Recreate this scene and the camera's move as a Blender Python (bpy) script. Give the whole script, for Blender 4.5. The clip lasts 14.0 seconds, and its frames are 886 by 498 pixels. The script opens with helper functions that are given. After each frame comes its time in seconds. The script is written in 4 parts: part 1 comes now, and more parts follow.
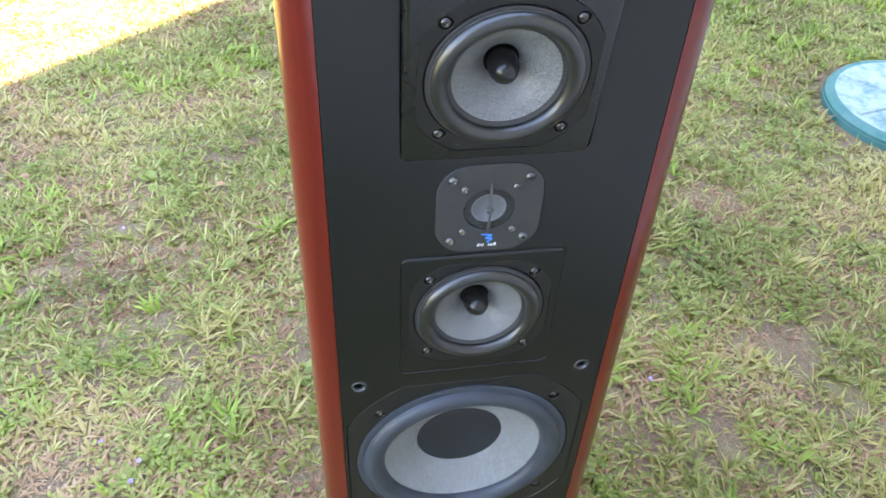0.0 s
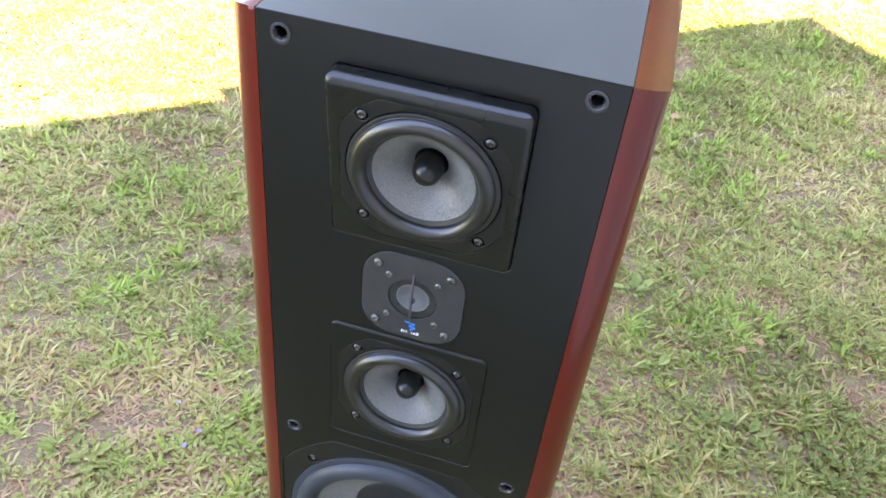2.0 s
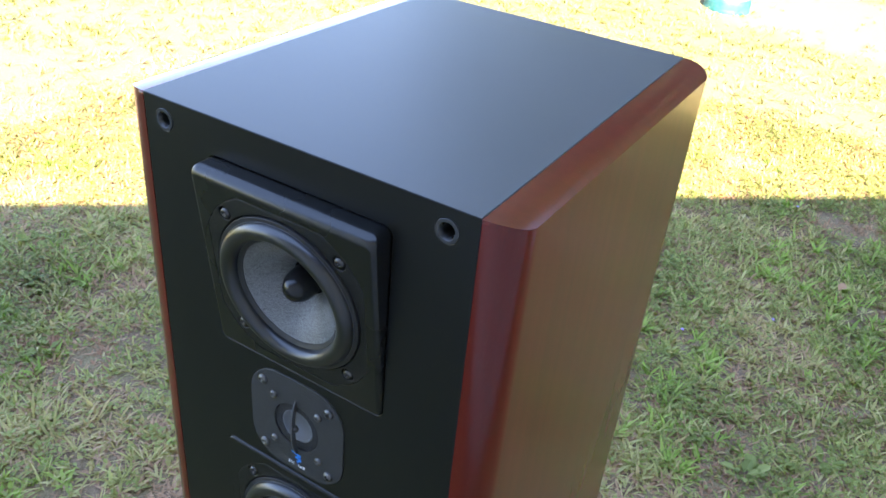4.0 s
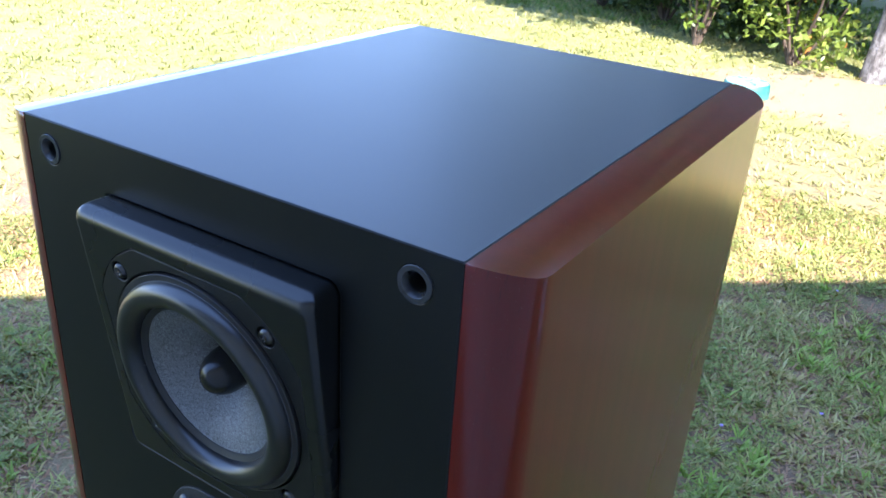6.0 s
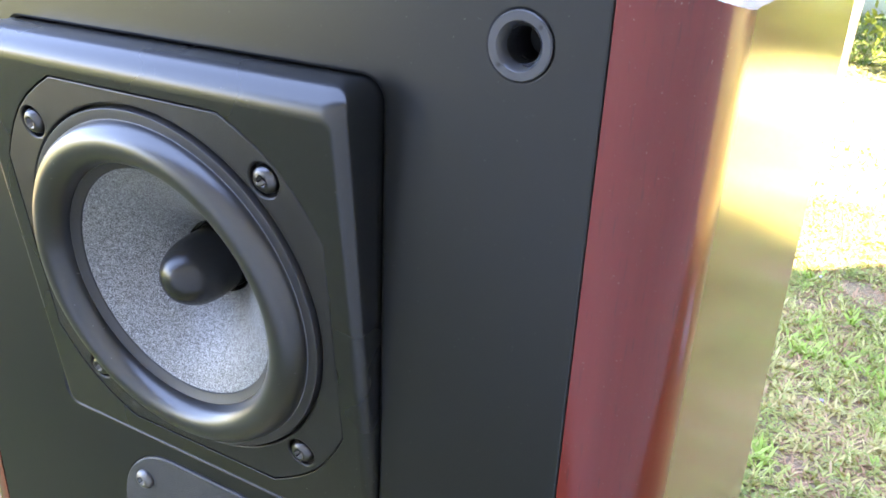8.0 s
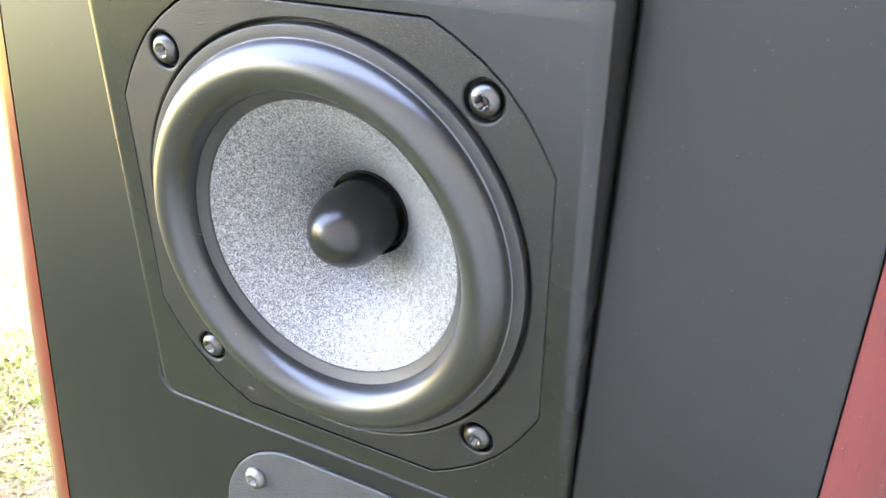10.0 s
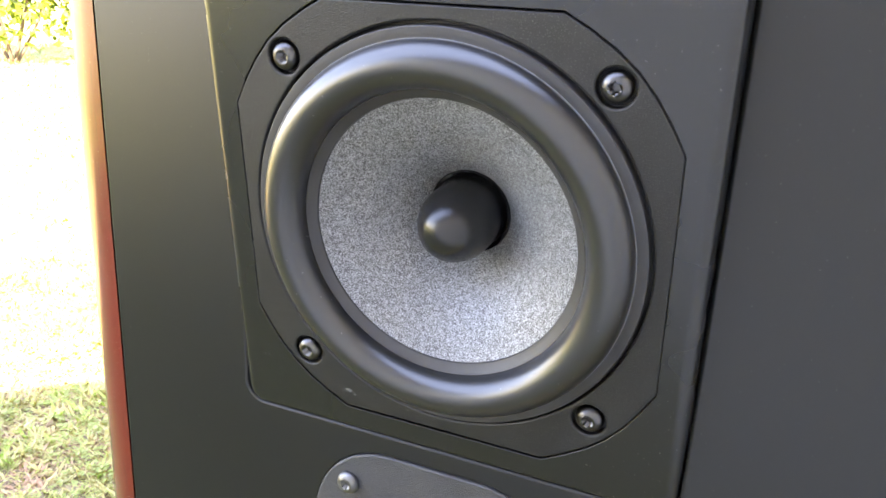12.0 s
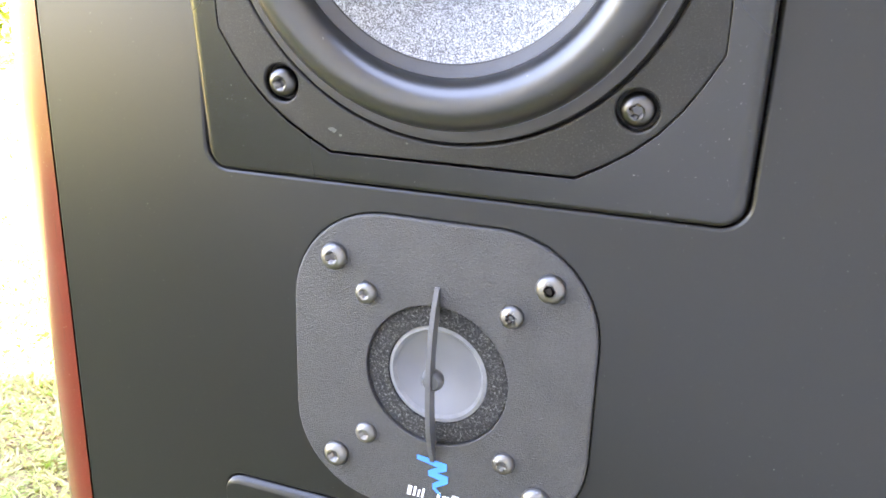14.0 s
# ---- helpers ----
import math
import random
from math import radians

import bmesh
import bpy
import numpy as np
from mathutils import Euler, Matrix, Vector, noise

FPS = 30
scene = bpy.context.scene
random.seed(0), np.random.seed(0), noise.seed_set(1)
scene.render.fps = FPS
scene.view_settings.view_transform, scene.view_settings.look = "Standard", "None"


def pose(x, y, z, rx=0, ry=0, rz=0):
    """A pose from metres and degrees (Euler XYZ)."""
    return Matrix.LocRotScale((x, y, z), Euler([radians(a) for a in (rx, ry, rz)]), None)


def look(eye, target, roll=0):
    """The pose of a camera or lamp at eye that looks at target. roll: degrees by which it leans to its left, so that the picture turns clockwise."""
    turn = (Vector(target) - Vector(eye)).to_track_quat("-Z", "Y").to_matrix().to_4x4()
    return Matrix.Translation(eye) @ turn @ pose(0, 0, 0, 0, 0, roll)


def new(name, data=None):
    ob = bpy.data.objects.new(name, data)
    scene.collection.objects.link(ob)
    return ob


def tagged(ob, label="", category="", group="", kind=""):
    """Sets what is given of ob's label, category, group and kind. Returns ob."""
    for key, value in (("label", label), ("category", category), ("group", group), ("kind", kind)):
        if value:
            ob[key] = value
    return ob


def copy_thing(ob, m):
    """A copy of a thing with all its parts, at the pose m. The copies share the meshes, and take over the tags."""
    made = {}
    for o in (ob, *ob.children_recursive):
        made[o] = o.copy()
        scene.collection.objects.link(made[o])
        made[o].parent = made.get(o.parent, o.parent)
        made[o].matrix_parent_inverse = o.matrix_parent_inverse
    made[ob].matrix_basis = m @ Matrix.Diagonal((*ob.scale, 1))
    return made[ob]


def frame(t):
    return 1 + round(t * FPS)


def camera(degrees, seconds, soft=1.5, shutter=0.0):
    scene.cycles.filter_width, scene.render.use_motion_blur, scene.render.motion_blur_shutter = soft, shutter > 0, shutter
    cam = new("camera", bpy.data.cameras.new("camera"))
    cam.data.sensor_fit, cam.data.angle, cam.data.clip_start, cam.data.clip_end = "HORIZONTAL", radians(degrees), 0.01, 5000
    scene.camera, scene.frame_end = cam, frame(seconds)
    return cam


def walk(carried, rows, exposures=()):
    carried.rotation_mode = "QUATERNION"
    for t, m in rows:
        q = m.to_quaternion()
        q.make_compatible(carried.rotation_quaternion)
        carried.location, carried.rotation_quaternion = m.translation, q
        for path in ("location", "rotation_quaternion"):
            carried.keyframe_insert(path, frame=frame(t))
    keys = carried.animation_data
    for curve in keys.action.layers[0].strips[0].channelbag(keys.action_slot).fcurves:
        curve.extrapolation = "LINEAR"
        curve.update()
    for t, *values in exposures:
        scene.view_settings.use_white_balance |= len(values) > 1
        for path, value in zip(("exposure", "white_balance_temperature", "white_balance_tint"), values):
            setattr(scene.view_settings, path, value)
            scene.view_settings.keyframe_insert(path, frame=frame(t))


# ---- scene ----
cam = camera(56.5, 14.0)
cam.data.dof.use_dof = True               # the phone lens, focused close
cam.data.dof.focus_distance = 0.42
cam.data.dof.aperture_fstop = 60.0
PATH = [
    (0, (-0.148, -0.55, 1.358), (0.137, 0.9, 0.01), 3.0),
    (0.5, (-0.06, -0.552, 1.358), (0.056, 0.918, 0.007), 4.3),
    (1, (0.042, -0.554, 1.38), (-0.039, 0.905, 0.014), 5.5),
    (1.5, (0.093, -0.567, 1.408), (-0.132, 0.902, 0.069), 3.9),
    (2, (0.137, -0.541, 1.404), (-0.184, 0.982, 0.147), 6.7),
    (2.5, (0.194, -0.477, 1.401), (-0.297, 1.02, 0.169), 7.7),
    (3, (0.25, -0.432, 1.395), (-0.374, 1.037, 0.189), 6.9),
    (3.5, (0.287, -0.405, 1.392), (-0.418, 1.079, 0.252), 5.5),
    (4, (0.334, -0.375, 1.378), (-0.507, 1.104, 0.327), 5.5),
    (4.2, (0.346, -0.359, 1.37), (-0.541, 1.106, 0.335), 5.0),
    (6.3, (0.277, -0.227, 1.258), (-0.684, 1.316, 0.424), 3.5),
    (6.5, (0.271, -0.214, 1.241), (-0.694, 1.331, 0.416), 3.2),
    (7, (0.253, -0.197, 1.21), (-0.699, 1.364, 0.4), 2.5),
    (7.2, (0.243, -0.194, 1.199), (-0.696, 1.374, 0.387), 2.4),
    (9.3, (0.159, -0.184, 1.123), (-0.663, 1.472, 0.36), 2.9),
    (9.5, (0.152, -0.186, 1.122), (-0.665, 1.473, 0.362), 2.9),
    (10, (0.133, -0.195, 1.122), (-0.688, 1.463, 0.365), 3.4),
    (10.5, (0.113, -0.199, 1.119), (-0.72, 1.454, 0.363), 3.1),
    (11, (0.103, -0.203, 1.116), (-0.733, 1.457, 0.377), 2.2),
    (11.5, (0.1, -0.211, 1.12), (-0.698, 1.491, 0.436), 2.6),
    (12, (0.1, -0.231, 1.106), (-0.658, 1.509, 0.478), 2.7),
    (12.5, (0.096, -0.236, 1.08), (-0.636, 1.52, 0.461), 2.8),
    (13, (0.088, -0.231, 1.057), (-0.601, 1.537, 0.423), 2.8),
    (13.5, (0.088, -0.219, 1.029), (-0.59, 1.556, 0.405), 2.2),
    (14, (0.08, -0.215, 1.006), (-0.577, 1.572, 0.393), 1.8),
]
EXPOSURES = [
    (0.0, 4.18, 8050, 19.5), (1.0, 4.2, 8150, 22), (1.5, 4.15, 8200, 23.5), (2.0, 4.08, 8200, 24.5), (2.5, 4.05, 8200, 25.5), (3.0, 3.95, 7850, 25.5), (3.5, 3.75, 7300, 23), (4.0, 3.2, 6750, 19), (4.2, 3.1, 6450, 18),
    (6.3, 2.7, 5700, 20), (7.2, 3.5, 6450, 28), (9.3, 5.54, 8250, 21), (10.0, 5.58, 8500, 25), (10.5, 5.22, 8700, 27.5), (11.0, 4.95, 8800, 28), (12.0, 4.84, 8800, 28), (13.0, 4.78, 8820, 28), (13.5, 4.98, 8840, 28), (14.0, 5.41, 8850, 28),
]
walk(cam, [(t, look(eye, target, roll)) for t, eye, target, roll in PATH], EXPOSURES)

# ---- light ----
AWAY = Vector((-0.648, 0.762, 0.0))      # the way the sun's light runs over the lawn
ALONG = Vector((0.762, 0.648, 0.0))      # the house's long side
SUN_UP = 42.3
world = bpy.data.worlds.new("sky")
scene.world = world
world.use_nodes = True
sky = world.node_tree.nodes.new("ShaderNodeTexSky")
sky.sky_type = 'NISHITA'
sky.sun_disc = False
sky.sun_elevation = radians(SUN_UP)
sky.sun_rotation = math.atan2(-AWAY.x, -AWAY.y)
sky.air_density = 0.85
sky.dust_density = 0.05
sky.ozone_density = 2.0
back = world.node_tree.nodes["Background"]
back.inputs["Strength"].default_value = 0.15
haze = world.node_tree.nodes.new("ShaderNodeMixRGB")     # thin, even haze all over the blue
haze.inputs["Fac"].default_value = 0.38
haze.inputs["Color2"].default_value = (1.28, 1.96, 3.25, 1)
world.node_tree.links.new(sky.outputs[0], haze.inputs["Color1"])
world.node_tree.links.new(haze.outputs[0], back.inputs[0])

sun = new("sun", bpy.data.lights.new("sun", 'SUN'))
sun.data.energy = 4.3
sun.data.angle = radians(0.5)
sun.data.color = (1.0, 0.92, 0.79)
c_up, s_up = math.cos(radians(SUN_UP)), math.sin(radians(SUN_UP))
sun.matrix_world = look(tuple(-12 * AWAY * c_up + Vector((0, 0, 12 * s_up))), (0, 0, 0))


# ---- materials ----
class Mat:
    """A node material with a few short cuts."""

    def __init__(self, name):
        self.m = bpy.data.materials.new(name)
        self.m.use_nodes = True
        self.t = self.m.node_tree
        self.b = self.t.nodes["Principled BSDF"]
        self.out = self.t.nodes["Material Output"]
        self.co = self.n("ShaderNodeTexCoord").outputs["Object"]

    def n(self, kind, **values):
        node = self.t.nodes.new(kind)
        for k, v in values.items():
            node.inputs[k.replace("_", " ")].default_value = v
        return node

    def link(self, a, b):
        self.t.links.new(a, b)
        return self

    def noise(self, scale, detail=4.0, rough=0.55, stretch=None):
        tex = self.n("ShaderNodeTexNoise", Scale=scale, Detail=detail, Roughness=rough)
        if stretch:
            mp = self.n("ShaderNodeMapping")
            mp.inputs["Scale"].default_value = stretch
            self.link(self.co, mp.inputs["Vector"]).link(mp.outputs[0], tex.inputs["Vector"])
        else:
            self.link(self.co, tex.inputs["Vector"])
        return tex.outputs[0]

    def ramp(self, fac, stops):
        r = self.n("ShaderNodeValToRGB")
        while len(r.color_ramp.elements) < len(stops):
            r.color_ramp.elements.new(0.5)
        for e, (p, c) in zip(r.color_ramp.elements, stops):
            e.position = p
            e.color = (*c, 1) if isinstance(c, tuple) else (c, c, c, 1)
        self.link(fac, r.inputs[0])
        return r.outputs[0]

    def mix(self, fac, a, b, mode='MIX'):
        x = self.n("ShaderNodeMix")
        x.data_type, x.blend_type = 'RGBA', mode
        for s, v in ((0, fac), (6, a), (7, b)):
            if isinstance(v, (int, float)):
                x.inputs[s].default_value = v
            elif isinstance(v, tuple):
                x.inputs[s].default_value = (*v, 1)
            else:
                self.link(v, x.inputs[s])
        return x.outputs[2]

    def bump(self, height, strength, distance):
        b = self.n("ShaderNodeBump", Strength=strength, Distance=distance)
        self.link(height, b.inputs["Height"])
        self.link(b.outputs[0], self.b.inputs["Normal"])
        return self

    def put(self, **values):
        for k, v in values.items():
            s = self.b.inputs[k.replace("_", " ")]
            if hasattr(v, "is_linked"):
                self.link(v, s)
            else:
                s.default_value = (*v, 1) if isinstance(v, tuple) else v
        return self


def satin_black(name, rough, ior, lacquer=0.0):
    m = Mat(name)
    dust = m.ramp(m.noise(1700, 1, 0.3), [(0.0, 0.0), (0.765, 0.0), (0.80, 0.8)])
    smear = m.noise(9, 4)
    m.put(Base_Color=m.mix(dust, m.mix(smear, (0.0058, 0.0061, 0.0057), (0.0088, 0.0091, 0.0085)), (0.12, 0.12, 0.11)),
          Roughness=m.ramp(smear, [(0.3, rough - 0.02), (0.7, rough + 0.02)]), IOR=ior, Coat_Weight=lacquer, Coat_IOR=2.0, Coat_Roughness=rough)
    m.bump(m.noise(1400, 2), 0.10, 0.0002)
    return m.m


def paled_black():
    m = Mat("satin black lacquer paled for sky sheen, with dust")
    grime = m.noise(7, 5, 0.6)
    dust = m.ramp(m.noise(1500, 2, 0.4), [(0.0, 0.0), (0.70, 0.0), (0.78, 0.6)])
    # base far paler than the baffle's: the sky's sheen put into the colour
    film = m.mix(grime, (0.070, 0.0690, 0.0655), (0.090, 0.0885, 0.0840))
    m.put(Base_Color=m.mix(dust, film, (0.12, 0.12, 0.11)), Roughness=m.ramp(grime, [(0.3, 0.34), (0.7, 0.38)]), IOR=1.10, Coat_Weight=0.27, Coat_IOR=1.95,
          Coat_Roughness=m.ramp(grime, [(0.3, 0.32), (0.7, 0.36)]))
    m.bump(m.noise(1400, 2), 0.08, 0.0002)
    return m.m


def cast_black():
    m = Mat("fine-grained black casting")
    grain = m.noise(2100, 3, 0.6)
    pit = m.ramp(m.noise(1900, 2, 0.5), [(0.0, 0.0), (0.58, 0.0), (0.68, 0.6)])
    worn = m.ramp(m.noise(38, 4, 0.6), [(0.35, 0.25), (0.65, 1.0)])
    base = m.ramp(m.noise(60), [(0.3, (0.007, 0.007, 0.0067)), (0.7, (0.012, 0.0117, 0.011))])
    m.put(Base_Color=m.mix(m.mix(1.0, pit, worn, 'MULTIPLY'), base, (0.085, 0.082, 0.078)), Roughness=0.37, IOR=1.43)
    m.bump(grain, 0.6, 0.0004)
    return m.m


def rubber():
    m = Mat("black rubber")
    dust = m.ramp(m.noise(700, 1, 0.3), [(0.0, 0.0), (0.78, 0.0), (0.82, 1.0)])
    m.put(Base_Color=m.mix(dust, (0.012, 0.0118, 0.0116), (0.10, 0.10, 0.10)), Roughness=0.31, IOR=1.35, Coat_Weight=0.45, Coat_IOR=1.95, Coat_Roughness=0.32)
    m.bump(m.noise(900), 0.06, 0.0002)
    return m.m


def woofer_rubber():
    m = Mat("dusty grey rubber")
    m.put(Base_Color=m.ramp(m.noise(30), [(0.3, (0.024, 0.030, 0.039)), (0.7, (0.038, 0.046, 0.058))]), Roughness=0.48)
    m.bump(m.noise(900), 0.06, 0.0002)
    return m.m


def paper_cone(light):
    m = Mat("speckled grey paper pulp")
    fleck = m.mix(0.18, m.noise(2700, 3, 0.75), m.noise(700, 3, 0.7))
    c = m.ramp(fleck, [(0.42, (0.018 * light, 0.018 * light, 0.018 * light)), (0.50, (0.165 * light, 0.166 * light, 0.168 * light)),
                       (0.585, (0.48 * light, 0.503 * light, 0.508 * light))])
    m.put(Base_Color=m.mix(m.ramp(m.noise(45), [(0.35, 0.0), (0.65, 0.12)]), c, (0.15, 0.15, 0.15)), Roughness=0.38)
    m.bump(fleck, 0.3, 0.0004)
    return m.m


def plain(name, colour, rough, metal=0.0, grain=400, depth=0.1):
    m = Mat(name)
    dark = tuple(v * 0.75 for v in colour)
    m.put(Base_Color=m.ramp(m.noise(grain * 0.1), [(0.3, dark), (0.7, colour)]), Roughness=rough, Metallic=metal)
    m.bump(m.noise(grain, 3), depth, 0.0003)
    return m.m


def mahogany():
    m = Mat("mahogany-stained lacquered wood")
    grain = m.noise(60, 5, 0.65, (1.0, 1.0, 0.03))
    pores = m.ramp(m.noise(1500, 2, 0.5, (1.0, 1.0, 0.06)), [(0.28, 0.40), (0.38, 0.0)])
    c = m.ramp(grain, [(0.30, (0.104, 0.0078, 0.0050)), (0.50, (0.124, 0.0098, 0.0060)), (0.72, (0.146, 0.0126, 0.0076))])
    dust = m.ramp(m.noise(1600, 1, 0.3), [(0.0, 0.0), (0.76, 0.0), (0.80, 0.5)])
    m.put(Base_Color=m.mix(dust, m.mix(pores, c, (0.050, 0.008, 0.006)), (0.25, 0.16, 0.13)), Roughness=0.35, Specular_IOR_Level=0.1,
          Coat_Weight=1.0, Coat_Roughness=0.16, Coat_IOR=1.49)
    return m.m


def faceplate():
    m = Mat("leather-grained grey plastic")
    v = m.n("ShaderNodeTexVoronoi", Scale=2000.0)
    m.link(m.co, v.inputs["Vector"])
    pebble = m.mix(0.45, v.outputs["Distance"], m.noise(2100, 2, 0.6))
    m.put(Base_Color=m.ramp(m.noise(80), [(0.3, (0.027, 0.0273, 0.0282)), (0.7, (0.036, 0.0363, 0.0372))]), Roughness=m.ramp(pebble, [(0.3, 0.42), (0.6, 0.55)]))
    m.bump(pebble, 0.75, 0.0005)
    return m.m


def felt():
    m = Mat("speckled black felt")
    fleck = m.noise(1300, 3, 0.8)
    m.put(Base_Color=m.ramp(fleck, [(0.42, (0.007, 0.007, 0.007)), (0.56, (0.030, 0.030, 0.029)), (0.70, (0.16, 0.16, 0.155))]), Roughness=0.9)
    m.bump(fleck, 0.8, 0.001)
    return m.m


def leafy(name, stops, gloss=0.45, through_light=0.35):
    """Leaves and blades: every one takes its own colour from stops."""
    m = Mat(name)
    geo = m.n("ShaderNodeNewGeometry").outputs["Random Per Island"]
    patch = m.noise(1.6, 3)
    c = m.mix(m.ramp(geo, [(0.0, 0.0), (0.62, 0.65)]), m.ramp(patch, [(0.33, stops[0][1]), (0.48, stops[1][1]), (0.66, stops[-1][1])]), m.ramp(geo, stops))
    m.put(Base_Color=c, Roughness=gloss, Specular_IOR_Level=0.22)
    tr = m.n("ShaderNodeBsdfTranslucent")
    m.link(m.mix(1.0, c, (1.0, 1.15, 0.55), 'MULTIPLY'), tr.inputs["Color"])
    mx = m.n("ShaderNodeMixShader", Fac=through_light)
    m.link(m.b.outputs[0], mx.inputs[1]).link(tr.outputs[0], mx.inputs[2]).link(mx.outputs[0], m.out.inputs["Surface"])
    return m.m


def soil():
    m = Mat("lawn soil with dry thatch")
    fine = m.noise(220, 6, 0.7)
    mid = m.noise(9, 5, 0.6)
    dirt = m.ramp(fine, [(0.3, (0.075, 0.042, 0.024)), (0.5, (0.205, 0.122, 0.074)), (0.7, (0.36, 0.240, 0.155))])
    moss = m.ramp(fine, [(0.3, (0.16, 0.142, 0.050)), (0.7, (0.33, 0.285, 0.115))])
    c = m.mix(m.ramp(mid, [(0.40, 0.05), (0.62, 0.55)]), dirt, moss)
    span = m.n("ShaderNodeVectorMath")       # closer growth away from the middle
    span.operation = 'LENGTH'
    m.link(m.co, span.inputs[0])
    far = m.n("ShaderNodeMath")
    far.operation = 'DIVIDE'
    far.inputs[1].default_value = 10.0
    m.link(span.outputs["Value"], far.inputs[0])
    turf = m.ramp(fine, [(0.3, (0.12, 0.140, 0.040)), (0.7, (0.26, 0.270, 0.092))])
    c = m.mix(m.ramp(far.outputs[0], [(0.30, 0.0), (0.55, 0.9)]), c, turf)
    # the trodden sandy strip in front of the trees
    mp = m.n("ShaderNodeMapping")
    mp.inputs["Rotation"].default_value = (0, 0, radians(24))
    mp.inputs["Scale"].default_value = (0.42, 0.9, 0)
    grad = m.n("ShaderNodeTexGradient")
    grad.gradient_type = 'SPHERICAL'
    vec = m.n("ShaderNodeVectorMath")
    vec.operation = 'SUBTRACT'
    vec.inputs[1].default_value = (0.55, 5.75, 0)
    m.link(m.co, vec.inputs[0]).link(vec.outputs[0], mp.inputs["Vector"])
    m.link(mp.outputs[0], grad.inputs["Vector"])
    wob = m.mix(0.5, grad.outputs[0], m.noise(3.0, 4), 'ADD')
    sand = m.ramp(fine, [(0.3, (0.18, 0.118, 0.070)), (0.7, (0.31, 0.215, 0.135))])
    c = m.mix(m.ramp(wob, [(0.36, 0.0), (0.52, 1.0)]), c, sand)
    m.put(Base_Color=c, Roughness=0.95)
    m.bump(m.noise(160, 6, 0.7), 0.7, 0.008)
    return m.m


def bark():
    m = Mat("pale grey mottled bark")
    v = m.noise(14, 5, 0.7, (1, 1, 0.5))
    m.put(Base_Color=m.ramp(v, [(0.35, (0.04, 0.034, 0.03)), (0.5, (0.12, 0.11, 0.10)), (0.65, (0.27, 0.255, 0.24))]), Roughness=0.9)
    m.bump(m.noise(40, 5, 0.7), 0.9, 0.02)
    return m.m


def teal_plastic(name, low, high):
    m = Mat(name)
    dusty = m.noise(18, 6, 0.7)
    m.put(Base_Color=m.mix(m.ramp(dusty, [(0.36, low), (0.58, high)]), (0.006, 0.115, 0.10), (0.30, 0.36, 0.36)), Roughness=0.5)
    m.bump(m.noise(250), 0.2, 0.001)
    return m.m


def render_wall(name, dark, light):
    m = Mat(name)
    m.put(Base_Color=m.ramp(m.noise(5, 6), [(0.3, dark), (0.7, light)]), Roughness=0.9)
    m.bump(m.noise(120, 4), 0.5, 0.004)
    return m.m


PALED_BLACK = paled_black()
BLACK, POD = satin_black("satin black lacquer", 0.32, 1.45), satin_black("polished black moulding", 0.27, 1.30, 0.30)
CAST, RUBBER, WRUBBER = cast_black(), rubber(), woofer_rubber()
CONE, WCONE = paper_cone(0.72), paper_cone(1.0)
WOOD, PLATE, FELT = mahogany(), faceplate(), felt()
PLUG = plain("satin black phase plug", (0.011, 0.011, 0.011), 0.22, grain=1600, depth=0.25)
BAND = plain("matt black rubber", (0.030, 0.029, 0.029), 0.45, grain=900, depth=0.2)
CAP = plain("matt dark dust cap", (0.017, 0.020, 0.027), 0.45, grain=300)
STEEL = plain("burnished black steel", (0.11, 0.107, 0.105), 0.33, 1.0, 900, 0.15)
BRIGHT = plain("dull zinc screw", (0.20, 0.196, 0.188), 0.45, 1.0, 900, 0.2)
SOCKET = plain("dark socket plastic", (0.052, 0.053, 0.056), 0.26)
HOLE = plain("dull black bore", (0.006, 0.006, 0.006), 0.7)
DOME = plain("matt titanium grey dome", (0.145, 0.151, 0.163), 0.62, 0.0, 200, 0.03)
RIM = plain("pale glue rim", (0.17, 0.176, 0.186), 0.55, 0.0, 3000, 0.4)
BAR = plain("grey moulded plastic", (0.075, 0.076, 0.078), 0.38)
BLUE = plain("blue print", (0.012, 0.22, 0.70), 0.4, grain=50)
WHITE = plain("white print", (0.75, 0.76, 0.78), 0.4, grain=50)
SOIL, BARK, TEAL, WALLS = soil(), bark(), teal_plastic("teal polyethylene", 0.0, 0.12), render_wall("grey rendered wall", (0.40, 0.39, 0.39), (0.50, 0.49, 0.49))
TWIG = plain("brown twig", (0.085, 0.058, 0.038), 0.85, grain=120, depth=0.4)
DUSTY_TEAL = teal_plastic("sun-bleached teal polyethylene", 0.25, 0.95)
GRASS = leafy("lawn blades", [(0.0, (0.115, 0.116, 0.030)), (0.34, (0.268, 0.270, 0.072)), (0.60, (0.445, 0.402, 0.128)), (0.76, (0.57, 0.400, 0.19))])
FRESH = leafy("fresh bright green blades", [(0.0, (0.13, 0.185, 0.030)), (0.45, (0.26, 0.355, 0.062)), (0.85, (0.40, 0.455, 0.12))])
LUSH = leafy("lush green blades", [(0.0, (0.06, 0.105, 0.020)), (0.5, (0.135, 0.205, 0.045)), (1.0, (0.23, 0.29, 0.075))])
PALEGRASS = leafy("pale sage-green blades", [(0.0, (0.150, 0.158, 0.045)), (0.36, (0.340, 0.345, 0.104)), (0.64, (0.50, 0.470, 0.170)), (0.80, (0.63, 0.50, 0.25))])
FARGRASS = leafy("sun-bleached lawn blades", [(0.0, (0.16, 0.174, 0.047)), (0.40, (0.287, 0.283, 0.085)), (0.70, (0.40, 0.365, 0.135)), (0.92, (0.49, 0.415, 0.205))])
